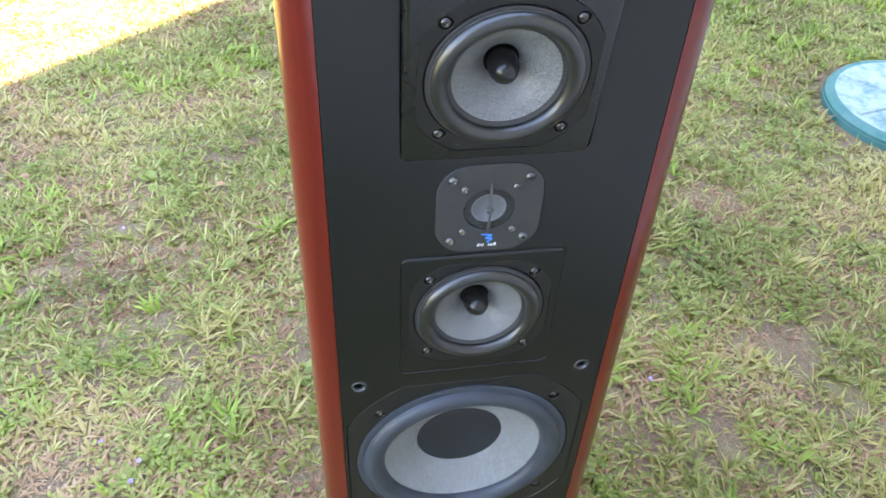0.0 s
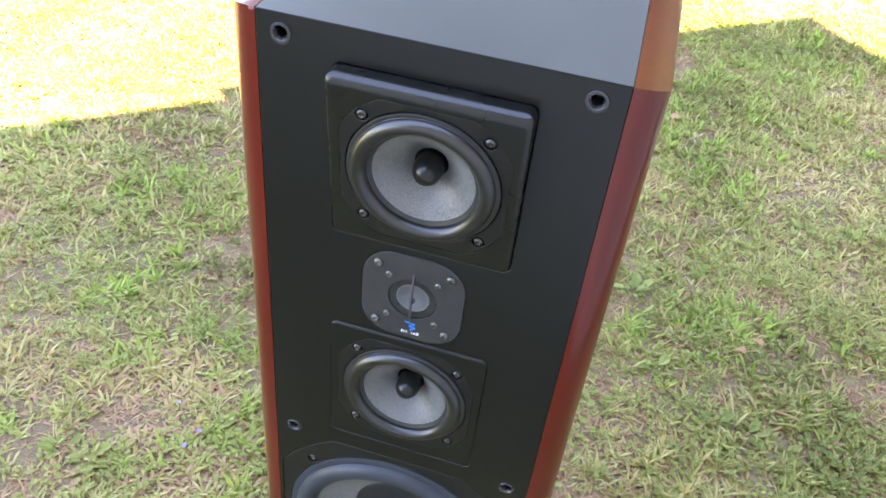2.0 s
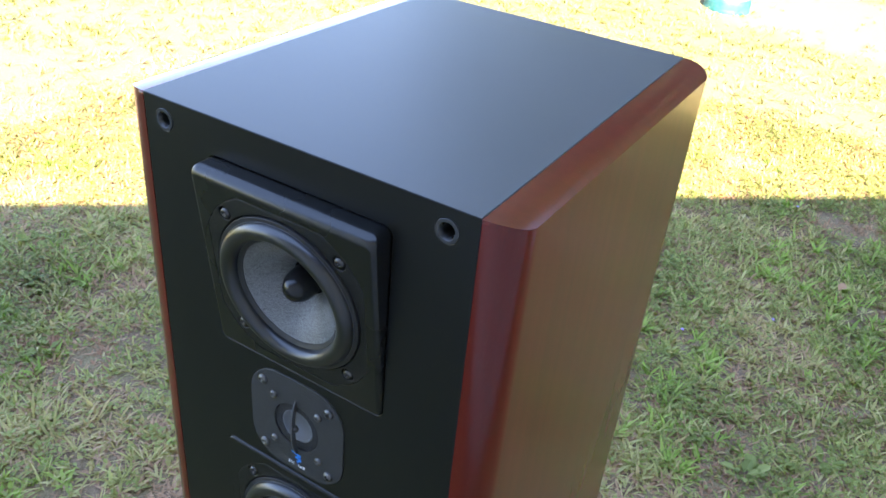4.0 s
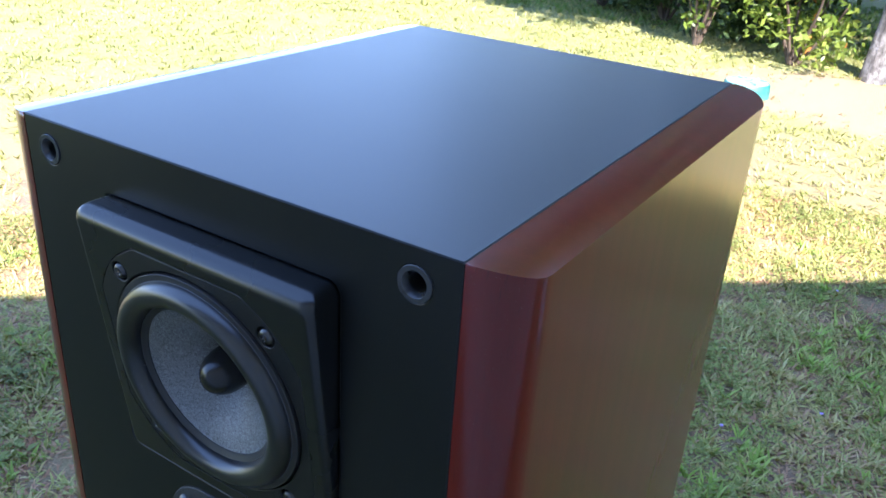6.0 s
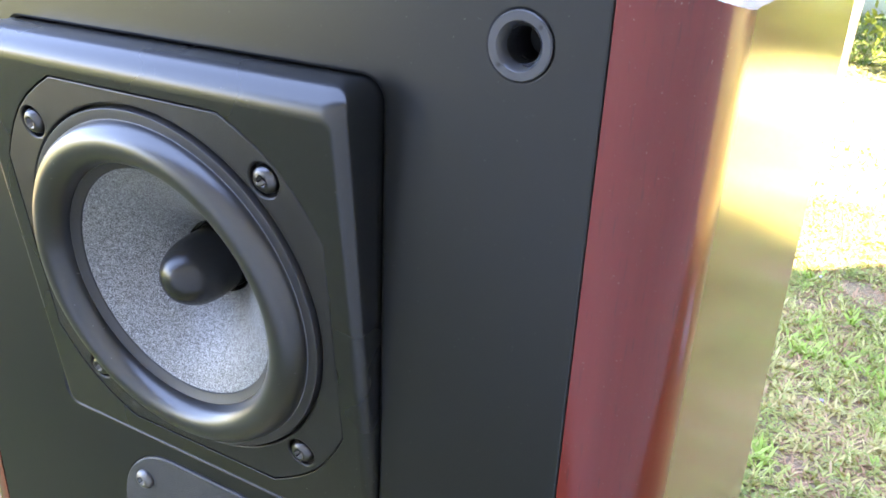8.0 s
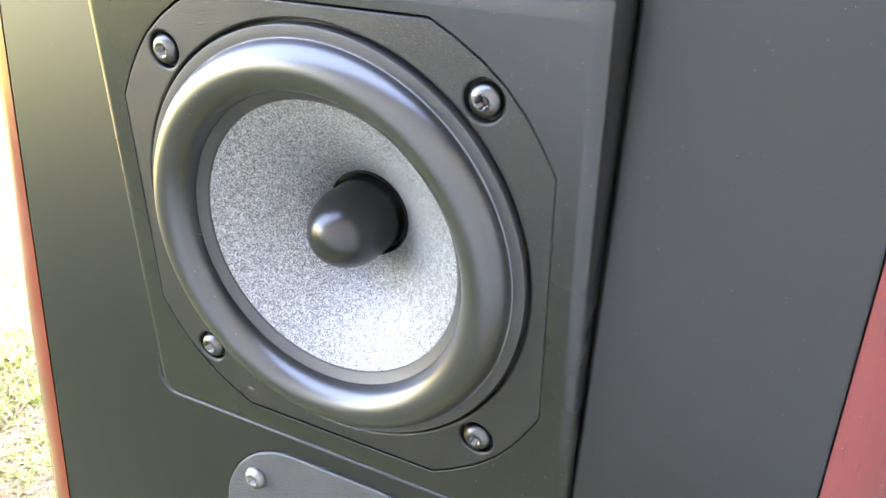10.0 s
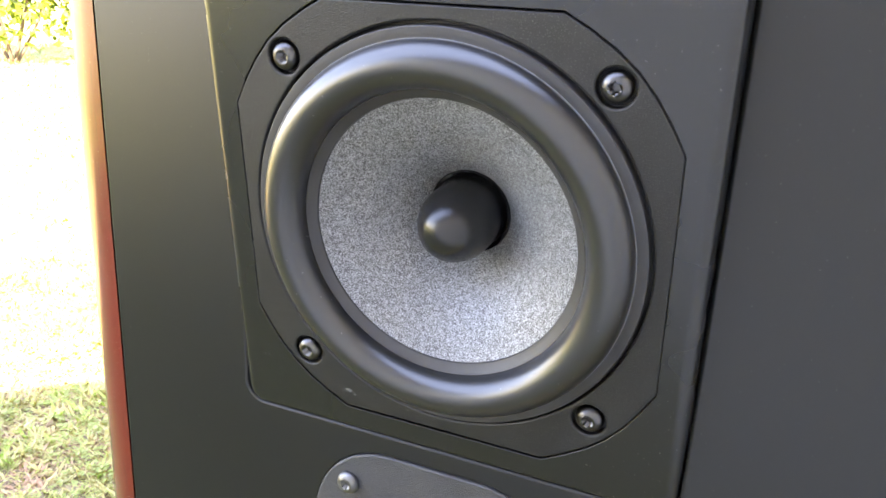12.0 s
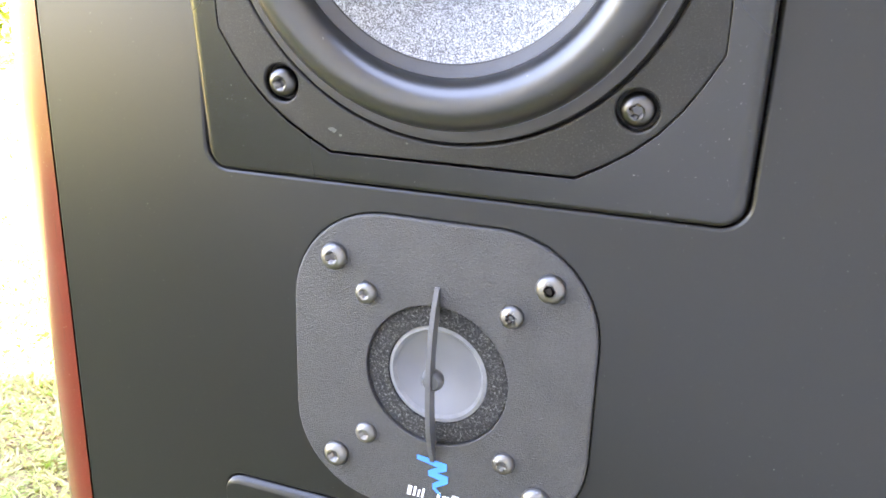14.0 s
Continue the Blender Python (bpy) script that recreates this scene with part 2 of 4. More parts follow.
WEED = leafy("small round weed leaves", [(0.0, (0.088, 0.106, 0.026)), (0.5, (0.225, 0.254, 0.070)), (1.0, (0.385, 0.388, 0.130))], 0.45)
STRAW = leafy("dry straw", [(0.0, (0.150, 0.062, 0.034)), (0.5, (0.35, 0.182, 0.098)), (1.0, (0.55, 0.355, 0.205))], 0.6, 0.15)
LEAF = leafy("tree leaves", [(0.0, (0.045, 0.075, 0.012)), (0.5, (0.10, 0.15, 0.022)), (1.0, (0.22, 0.25, 0.045))], 0.4)
DARKLEAF = leafy("dark glossy leaves", [(0.0, (0.012, 0.024, 0.006)), (0.5, (0.024, 0.045, 0.011)), (1.0, (0.045, 0.070, 0.016))], 0.4, 0.2)
RUSSET = leafy("russet leaves", [(0.0, (0.30, 0.10, 0.02)), (1.0, (0.48, 0.22, 0.05))], 0.5)
FLECK = plain("chalky fleck", (0.10, 0.10, 0.095), 0.8)
PETAL = plain("lilac petal", (0.50, 0.33, 0.72), 0.6, grain=300)
DEAD = leafy("fallen dry leaf", [(0.0, (0.30, 0.13, 0.06)), (1.0, (0.42, 0.24, 0.13))], 0.6, 0.1)
ROOFING = plain("grey roof tile", (0.16, 0.13, 0.12), 0.85, grain=60, depth=0.5)


# ---- mesh helpers ----
def part(name, bm, material, parent=None, label="", smooth=False):
    """Links a bmesh as one object under a thing or part."""
    bmesh.ops.recalc_face_normals(bm, faces=bm.faces)
    me = bpy.data.meshes.new(name)
    if smooth:                               # smooth, but crisp along sharp edges
        for f in bm.faces:
            f.smooth = True
        for e in bm.edges:
            if len(e.link_faces) == 2 and e.calc_face_angle(0.0) > radians(32):
                e.smooth = False
    bm.to_mesh(me)
    bm.free()
    me.materials.append(material)
    ob = new(name, me)
    if parent:
        ob.parent = parent
    return tagged(ob, label)


def thing(name, label, category, place=(0, 0, 0), group="", kind=""):
    ob = new(name)
    ob.location = place
    return tagged(ob, label, category, group, kind)


def arrays(name, verts, faces, material, smooth=False):
    """A mesh object from arrays of vertices and faces."""
    me = bpy.data.meshes.new(name)
    me.from_pydata(verts, [], faces)
    me.materials.append(material)
    if smooth:
        me.polygons.foreach_set("use_smooth", [True] * len(me.polygons))
    me.update()
    return new(name, me)


def lathe(profile, turns=96, at=Matrix()):
    """Turns a profile of (radius, height) about its axis; height runs out of the baffle, towards -y."""
    bm = bmesh.new()
    rings = []
    for r, h in profile:
        if r < 1e-6:
            rings.append([bm.verts.new(at @ Vector((0, -h, 0)))])
        else:
            rings.append([bm.verts.new(at @ Vector((r * math.cos(2 * math.pi * k / turns), -h, r * math.sin(2 * math.pi * k / turns)))) for k in range(turns)])
    for a, b in zip(rings, rings[1:]):
        for k in range(turns):
            q = [a[k % len(a)], a[(k + 1) % len(a)], b[(k + 1) % len(b)], b[k % len(b)]]
            q = list(dict.fromkeys(q))
            if len(q) > 2:
                bm.faces.new(q)
    return bm


def bow(a, b, rise, steps=14):
    """Points of a half-round roll from a to b, (radius, height) each, that rises by rise."""
    return [(a[0] + (b[0] - a[0]) * (1 - math.cos(math.pi * k / steps)) / 2,
             a[1] + (b[1] - a[1]) * k / steps + rise * math.sin(math.pi * k / steps)) for k in range(steps + 1)]


class Outline:
    """A closed outline in the baffle's plane, with outward normals."""

    lip = 0.0

    def __init__(self, points):
        self.p = [Vector(p) for p in points]
        n = len(self.p)
        self.n = []
        for k in range(n):
            d = self.p[(k + 1) % n] - self.p[k - 1]
            self.n.append(Vector((d.y, -d.x)).normalized())

    def grown(self, by):
        return [p + n * (by(p) if callable(by) else by) for p, n in zip(self.p, self.n)]


def rounded(x0, x1, z0, z1, r, steps=8):
    pts = []
    for cx, cz, a in ((x1 - r, z1 - r, 0), (x0 + r, z1 - r, 90), (x0 + r, z0 + r, 180), (x1 - r, z0 + r, 270)):
        for k in range(steps + 1):
            t = radians(a + 90 * k / steps)
            pts.append((cx + r * math.cos(t), cz + r * math.sin(t)))
    return Outline(pts)


def octagon(cz, half, flat, bulge, steps=6, cx=0.0):
    """A square with its corners cut off in a slight bow."""
    pts = []
    for q in range(4):
        a, b = Vector((half, flat)), Vector((flat, half))
        for k in range(steps + 1):
            f = k / steps
            v = a.lerp(b, f)
            v += Vector((1, 1)).normalized() * bulge * math.sin(math.pi * f)
            t = radians(90 * q)
            pts.append((cx + v.x * math.cos(t) - v.y * math.sin(t), cz + v.x * math.sin(t) + v.y * math.cos(t)))
    return Outline(pts)


def circle(cx, cz, r, steps=48):
    return Outline([(cx + r * math.cos(2 * math.pi * k / steps), cz + r * math.sin(2 * math.pi * k / steps)) for k in range(steps)])


class Block:
    """A rounded rectangle whose four edges are rounded by amounts of their own."""

    def __init__(self, x0, x1, z0, z1, r, side, top, bottom):
        self.args, self.b = (x0, x1, z0, z1, r), (side, top, bottom)
        o = rounded(*self.args)
        self.p = o.p
        self.size = [side * n.x ** 2 + (top if n.y > 0 else bottom) * n.y ** 2 for n in o.n]

    def inset(self, f):
        x0, x1, z0, z1, r = self.args
        side, top, bottom = (f * b for b in self.b)
        return rounded(x0 + side, x1 - side, z0 + bottom, z1 - top, max(r - max(side, 0.4 * top), 0.0006)).p


def panel(outer, holes, depth, edge=0.0006, lip=0.0005, front=lambda x, z: 0.0, back=None, steps=3):
    """A panel whose front is the plane front(x, z), with holes right through and softly rounded rims."""
    bm = bmesh.new()
    fill, rims = [], []
    for o, sign, e in [(outer, -1, edge)] + [(h, 1, h.lip or lip) for h in holes]:
        sizes = o.size if isinstance(o, Block) else [e] * len(o.p)
        loops = []
        for k in range(steps + 1):
            t = 0.5 * math.pi * k / steps
            pts = o.inset(1 - math.sin(t)) if isinstance(o, Block) else o.grown(sign * e * (1 - math.sin(t)))
            loops.append([bm.verts.new((q.x, front(q.x, q.y) + size * (1 - math.cos(t)), q.y)) for size, q in zip(sizes, pts)])
        loops.append([bm.verts.new((p.x, back(p.x, p.y) if back else front(p.x, p.y) + depth, p.y)) for p in o.p])
        n = len(o.p)
        for a, b in zip(loops, loops[1:]):
            for k in range(n):
                f = bm.faces.new((a[k], a[(k + 1) % n], b[(k + 1) % n], b[k]))
                f.smooth = True
        fill += [bm.edges.get((loops[0][k], loops[0][(k + 1) % n])) for k in range(n)]
        turn = [bm.edges.get((loops[-2][k], loops[-2][(k + 1) % n])) for k in range(n)]
        for e_turn in turn:
            e_turn.smooth = False
        rims += [bm.edges.get((loops[-1][k], loops[-1][(k + 1) % n])) for k in range(n)]
    for edges in (fill, rims):
        made = bmesh.ops.triangle_fill(bm, use_beauty=True, use_dissolve=False, edges=edges)
        for f in made["geom"]:
            if isinstance(f, bmesh.types.BMFace):
                f.smooth = False
    # sharp where the rims meet the rest
    for e in fill + rims:
        e.smooth = False
    return bm


def box(bm, x0, x1, y0, y1, z0, z1):
    v = [bm.verts.new((x, y, z)) for x in (x0, x1) for y in (y0, y1) for z in (z0, z1)]
    for q in ((0, 1, 3, 2), (4, 6, 7, 5), (0, 4, 5, 1), (2, 3, 7, 6), (0, 2, 6, 4), (1, 5, 7, 3)):
        bm.faces.new([v[k] for k in q])


# ---- the lawn ----
def ground_height(x, y):
    return 0.010 * np.sin(1.9 * x + 0.7) * np.cos(1.6 * y) + 0.006 * np.sin(5.3 * x - 2.1 * y) - 0.008


def lawn_sheet():
    near = np.linspace(-12, 12, 121)
    xs = np.concatenate([[-400, -150, -60, -25], near, [25, 60, 150, 400]])
    nx = len(xs)
    X, Y = np.meshgrid(xs, xs + 3)
    Z = np.where((abs(X) < 13) & (abs(Y - 3) < 13), ground_height(X, Y), -0.01)
    verts = np.stack([X.ravel(), Y.ravel(), Z.ravel()], 1)
    k = (np.arange(nx - 1)[:, None] * nx + np.arange(nx - 1)[None, :]).ravel()
    faces = np.stack([k, k + 1, k + nx + 1, k + nx], 1)
    ob = arrays("ground", verts.tolist(), faces.tolist(), SOIL, True)
    tagged(ob, "uneven lawn ground with bare soil and dry thatch", "ground", kind="structure")


lawn_sheet()
BARE = [(-0.69, 0.38, 0.055), (0.85, 0.51, 0.07), (0.91, 1.02, 0.07), (0.28, 2.61, 0.10), (-1.20, 0.60, 0.05), (0.62, 0.35, 0.05)]
rng = np.random.default_rng(4)
PATCHES = np.random.default_rng(11).random((4, 257, 257))


def patchy(x, y, cell, layer):
    """Smooth random patches, 0 to 1, about cell metres across."""
    u, v = np.asarray(x) / cell + 128.37, np.asarray(y) / cell + 97.61
    i, j = np.floor(u).astype(int), np.floor(v).astype(int)
    f, g = u - i, v - j
    f, g = f * f * (3 - 2 * f), g * g * (3 - 2 * g)
    t = PATCHES[layer]
    i, j, i1, j1 = i % 257, j % 257, (i + 1) % 257, (j + 1) % 257
    return (t[i, j] * (1 - f) + t[i1, j] * f) * (1 - g) + (t[i, j1] * (1 - f) + t[i1, j1] * f) * g


def cover(x, y):
    """How thick the grass stands, 0 to 1."""
    v = 0.30 * patchy(x, y, 0.42, 0) + 0.42 * patchy(x, y, 0.15, 1) + 0.28 * patchy(x, y, 0.06, 2)
    v = np.clip(0.87 + 1.8 * (v - 0.48), 0.12, 1.0)
    v = v - 0.16 * np.exp(-((y - 0.15) / 0.55) ** 2)     # thinner by the loudspeaker: browner ground, partly in place of deeper shade
    for bx, by, br in BARE:
        v = v - 1.1 * np.exp(-((x - bx) ** 2 + (y - by) ** 2) / br ** 2)
    v = v - 1.6 * np.clip(1.25 - np.hypot((x - 0.55) * 0.45, (y - 5.75) * 1.0) / 0.9, 0, 1)
    return np.clip(v, 0.03, 1.0)


def lush(x, y):
    """Where the bright, thick clumps stand."""
    return 0.5 * patchy(x, y, 0.34, 3) + 0.5 * patchy(x, y, 0.11, 0) + rng.normal(0, 0.05, len(x)) > 0.610


def off_the_cabinet(x, y):
    return ~((abs(x) < 0.172) & (y > 0.0) & (y < 0.40)) & (np.hypot(x - 1.70, y - 1.375) > 0.30)


def blades(name, x0, x1, y0, y1, tufts, per, length, width, material, label, lean=(35, 80), use_cover=True, category="grass", where=None, spots=None, loose=0.010):
    """Tufts of splayed, drooping blades, three faces each."""
    n = tufts
    cx, cy = rng.uniform(x0, x1, n), rng.uniform(y0, y1, n)
    if spots:
        at = np.array(spots)[rng.integers(0, len(spots), n)]
        cx, cy = at[:, 0] + rng.normal(0, 0.035, n), at[:, 1] + rng.normal(0, 0.035, n)
    keep = off_the_cabinet(cx, cy)
    if where:
        keep &= where(cx, cy)
    if use_cover:
        keep &= rng.random(n) < cover(cx, cy)
    cx, cy = cx[keep], cy[keep]
    vigour = 0.75 + 0.5 * rng.random(len(cx)) * (0.6 + 0.8 * cover(cx, cy))
    cx, cy, vigour = np.repeat(cx, per), np.repeat(cy, per), np.repeat(vigour, per)
    n = len(cx)
    cx = cx + rng.normal(0, loose, n)
    cy = cy + rng.normal(0, loose, n)
    ok = off_the_cabinet(cx, cy)
    cx, cy, vigour = cx[ok], cy[ok], vigour[ok]
    n = len(cx)
    a = rng.uniform(0, 2 * np.pi, n)
    lean_a = np.radians(rng.uniform(lean[0], lean[1], n))
    L = rng.uniform(length[0], length[1], n) * vigour
    W = rng.uniform(width[0], width[1], n) * np.sqrt(vigour)
    d = np.stack([np.cos(a), np.sin(a), np.zeros(n)], 1)
    s = np.stack([-np.sin(a), np.cos(a), np.zeros(n)], 1)
    up = np.array([0, 0, 1.0])
    base = np.stack([cx, cy, ground_height(cx, cy) - 0.002], 1)

    def along(f):
        bend = lean_a * (0.78 + 0.34 * f)
        return base + (np.sin(bend) * L * f)[:, None] * d + (np.cos(bend) * L * f)[:, None] * up

    V = np.empty((n, 5, 3))
    mid, tip = along(0.55), along(1.0)
    tip[:, 2] = np.maximum(tip[:, 2], base[:, 2] + 0.006)
    V[:, 0], V[:, 1] = base + s * (W * 0.35)[:, None], base - s * (W * 0.35)[:, None]
    V[:, 2], V[:, 3] = mid - s * (W * 0.5)[:, None], mid + s * (W * 0.5)[:, None]
    V[:, 4] = tip
    k = (np.arange(n) * 5)[:, None]
    quads = (k + np.array([[0, 1, 2, 3]])).tolist()
    tris = (k + np.array([[3, 2, 4]])).tolist()
    ob = arrays(name, V.reshape(-1, 3).tolist(), quads + tris, material)
    return tagged(ob, label, category, kind="stuff")


def flat_leaves(name, x0, x1, y0, y1, tufts, per, size, material, label, spread=0.022, height=0.03, category="weeds"):
    """Rosettes of small oval leaves, folded along the rib."""
    cx, cy = rng.uniform(x0, x1, tufts), rng.uniform(y0, y1, tufts)
    keep = off_the_cabinet(cx, cy) & (0.5 * patchy(cx, cy, 0.31, 2) + 0.5 * patchy(cx, cy, 0.12, 0) + rng.normal(0, 0.08, tufts) > 0.48) & (rng.random(tufts) < cover(cx, cy))
    cx, cy = np.repeat(cx[keep], per), np.repeat(cy[keep], per)
    n = len(cx)
    a = rng.uniform(0, 2 * np.pi, n)
    r = rng.uniform(0.2, 1.0, n) * spread
    L = rng.uniform(size[0], size[1], n)
    W = L * rng.uniform(0.45, 0.75, n)
    t = np.radians(rng.uniform(-15, 35, n))
    d = np.stack([np.cos(a) * np.cos(t), np.sin(a) * np.cos(t), np.sin(t)], 1)
    s = np.stack([-np.sin(a), np.cos(a), np.zeros(n)], 1)
    px, py = cx + np.cos(a) * r, cy + np.sin(a) * r
    base = np.stack([px, py, ground_height(px, py) + rng.uniform(0.004, height, n)], 1)
    V = np.empty((n, 6, 3))
    lift = np.array([0, 0, 1.0]) * (W * 0.15)[:, None]
    V[:, 0] = base
    V[:, 1], V[:, 5] = base + d * (L * 0.35)[:, None] + s * (W * 0.5)[:, None] + lift, base + d * (L * 0.35)[:, None] - s * (W * 0.5)[:, None] + lift
    V[:, 2], V[:, 4] = base + d * (L * 0.75)[:, None] + s * (W * 0.4)[:, None] + lift, base + d * (L * 0.75)[:, None] - s * (W * 0.4)[:, None] + lift
    V[:, 3] = base + d * L[:, None]
    k = (np.arange(n) * 6)[:, None]
    f = (k + np.array([[0, 1, 2, 3]])).tolist() + (k + np.array([[0, 3, 4, 5]])).tolist()
    ob = arrays(name, V.reshape(-1, 3).tolist(), f, material)
    return tagged(ob, label, category, kind="stuff")


blades("lawn_grass", -2.6, 2.7, -0.5, 3.6, 38000, 6, (0.014, 0.038), (0.0040, 0.0078), GRASS, "patchy light green mown lawn grass with splayed blades", (36, 84), loose=0.005)
blades("pale_grass", -2.6, 2.7, -0.5, 3.6, 12000, 6, (0.016, 0.042), (0.0034, 0.0070), PALEGRASS, "pale sage-green grass blades mixed into the lawn", (40, 86), loose=0.006)
blades("fine_grass", -2.5, 2.6, -0.4, 3.5, 4200, 13, (0.022, 0.058), (0.0022, 0.0040), PALEGRASS, "pale fine-bladed grass tufts fanning out over the lawn", (30, 82), loose=0.005)
blades("tall_grass_tufts", -2.4, 2.5, -0.3, 3.4, 8000, 9, (0.026, 0.052), (0.0044, 0.0080), FRESH, "taller bright green grass tufts standing in the lawn", (30, 76), True, where=lush, loose=0.005)
blades("dry_straw", -2.5, 2.6, -0.4, 3.5, 23000, 3, (0.012, 0.040), (0.0018, 0.0046), STRAW, "dry straw clippings lying between the grass", (76, 90), False, "straw")
blades("withered_grass", -2.5, 2.6, -0.4, 3.5, 33000, 6, (0.014, 0.036), (0.0028, 0.0058), STRAW, "patches of withered brown grass in the lawn", (48, 86), False, loose=0.008,
       where=lambda x, y: 0.6 * patchy(x, y, 0.20, 1) + 0.4 * patchy(x, y, 0.07, 3) + rng.normal(0, 0.04, len(x)) < 0.55)
flat_leaves("clover", -2.5, 2.6, -0.4, 3.5, 42000, 5, (0.007, 0.015), WEED, "low round-leaved clover and weeds in the lawn")
flat_leaves("broad_weeds", -2.4, 2.5, -0.3, 3.4, 420, 7, (0.020, 0.042), WEED, "broad-leaved weed rosettes in the lawn", 0.018, 0.015)
SPOTS = [(-1.06, 0.35), (-1.68, 0.93), (-0.39, 0.72), (-0.28, 0.45), (-1.00, 0.42), (0.46, 0.55), (0.66, 0.92), (0.95, 0.72), (1.25, 1.45), (1.45, 1.05)]
blades("clump_grass", -2.4, 2.5, -0.3, 3.4, 90, 8, (0.035, 0.075), (0.004, 0.007), GRASS, "lush green grass clumps in the lawn", (40, 82), False, spots=SPOTS)
blades("front_lawn", -7.5, 2.6, -6.0, 0.9, 36000, 4, (0.030, 0.060), (0.008, 0.013), LUSH, "thick green lawn grass in front of the house", where=lambda x, y: ((-0.648 * x + 0.762 * y > -1.0) | (0.762 * x + 0.648 * y < -4.6)) & ~((x > -2.6) & (x < 2.7) & (y > -0.5)) & ~((x < -2.6) & (y > -1.0)))
blades("lush_grass", -6.5, 3.5, 7.3, 11.0, 8000, 4, (0.04, 0.09), (0.009, 0.016), LUSH, "lush green grass under the trees", use_cover=False)
# the wider lawn, coarser, left out where the fine lawn lies and under the house
blades("far_grass", -9.5, 4.5, -1.0, 9.6, 54000, 4, (0.030, 0.056), (0.006, 0.009), FARGRASS, "sunlit patchy lawn grass beyond the house shadow", where=lambda x, y: ~((x > -2.6) & (x < 2.7) & (y > -0.5) & (y < 3.6)) & (-0.648 * x + 0.762 * y > -1.25))


# ---- the loudspeaker ----
TOP, DEEP, HALF, LEFT, BACK_LEFT, BACK_RIGHT = 1.142, 0.392, 0.145, -0.1430, -0.1490, 0.1375
MID_UP, MID_LOW, TWEET, WOOF = 1.0288, 0.7565, 0.891, 0.512
speaker = thing("loudspeaker", "tall black floor-standing loudspeaker with mahogany-red wooden sides on the lawn", "loudspeaker")


def pod_front(x, z):
    return -0.0165 - (z - 1.0805) * 0.121


def low_front(x, z):
    return -0.0017 + (0.837 - z) * 0.014


pod_edge = rounded(-0.0795, 0.0826, 0.9488, 1.1112, 0.007)
low_edge = rounded(-0.0785, 0.0785, 0.6720, 0.8372, 0.006)
tweet_edge = rounded(-0.0485, 0.0485, TWEET - 0.0495, TWEET + 0.0495, 0.031, 10)
woof_edge = octagon(WOOF, 0.1365, 0.074, 0.006, cx=-0.002)
SOCKETS = [(x, z) for x in (-0.1225, 0.1225) for z in (1.125, 0.6568)]

holes = [Outline(pod_edge.grown(0.0002)), Outline(low_edge.grown(0.0001)), Outline(tweet_edge.grown(0.0002)), Outline(woof_edge.grown(0.0005))]
holes[0].lip = 0.0012
holes[1].lip = 0.0009
holes[2].lip = 0.0005
holes[3].lip = 0.0010
holes += [circle(x, z, 0.0085, 32) for x, z in SOCKETS]
part("front_baffle", panel(rounded(LEFT, HALF, 0.0, TOP - 0.0003, 0.0006, 2), holes, 0.022, 0.0008, 0.0009), BLACK, speaker, "satin black baffle")


def shell():
    """The black box behind the baffle: top, back and bottom, narrowing slightly to the back."""
    bm = bmesh.new()
    ring = []
    for y, lo, hi in ((0.0003, LEFT + 0.0001, HALF - 0.0001), (DEEP, BACK_LEFT + 0.0001, BACK_RIGHT - 0.0001)):
        ring.append([bm.verts.new((x, y, z)) for x, z in ((lo, 0.0), (hi, 0.0), (hi, TOP), (lo, TOP))])
    a, b = ring
    for k in range(4):
        bm.faces.new((a[k], a[(k + 1) % 4], b[(k + 1) % 4], b[k]))
    bm.faces.new(b)
    rims = [e for e in bm.edges if all(v in b for v in e.verts) or all(v.co.z > 1.0 for v in e.verts)]
    bmesh.ops.bevel(bm, geom=rims, offset=0.0005, segments=2, affect='EDGES')
    return bm


part("top_and_back_shell", shell(), PALED_BLACK, speaker, "satin black box reflecting the sky")


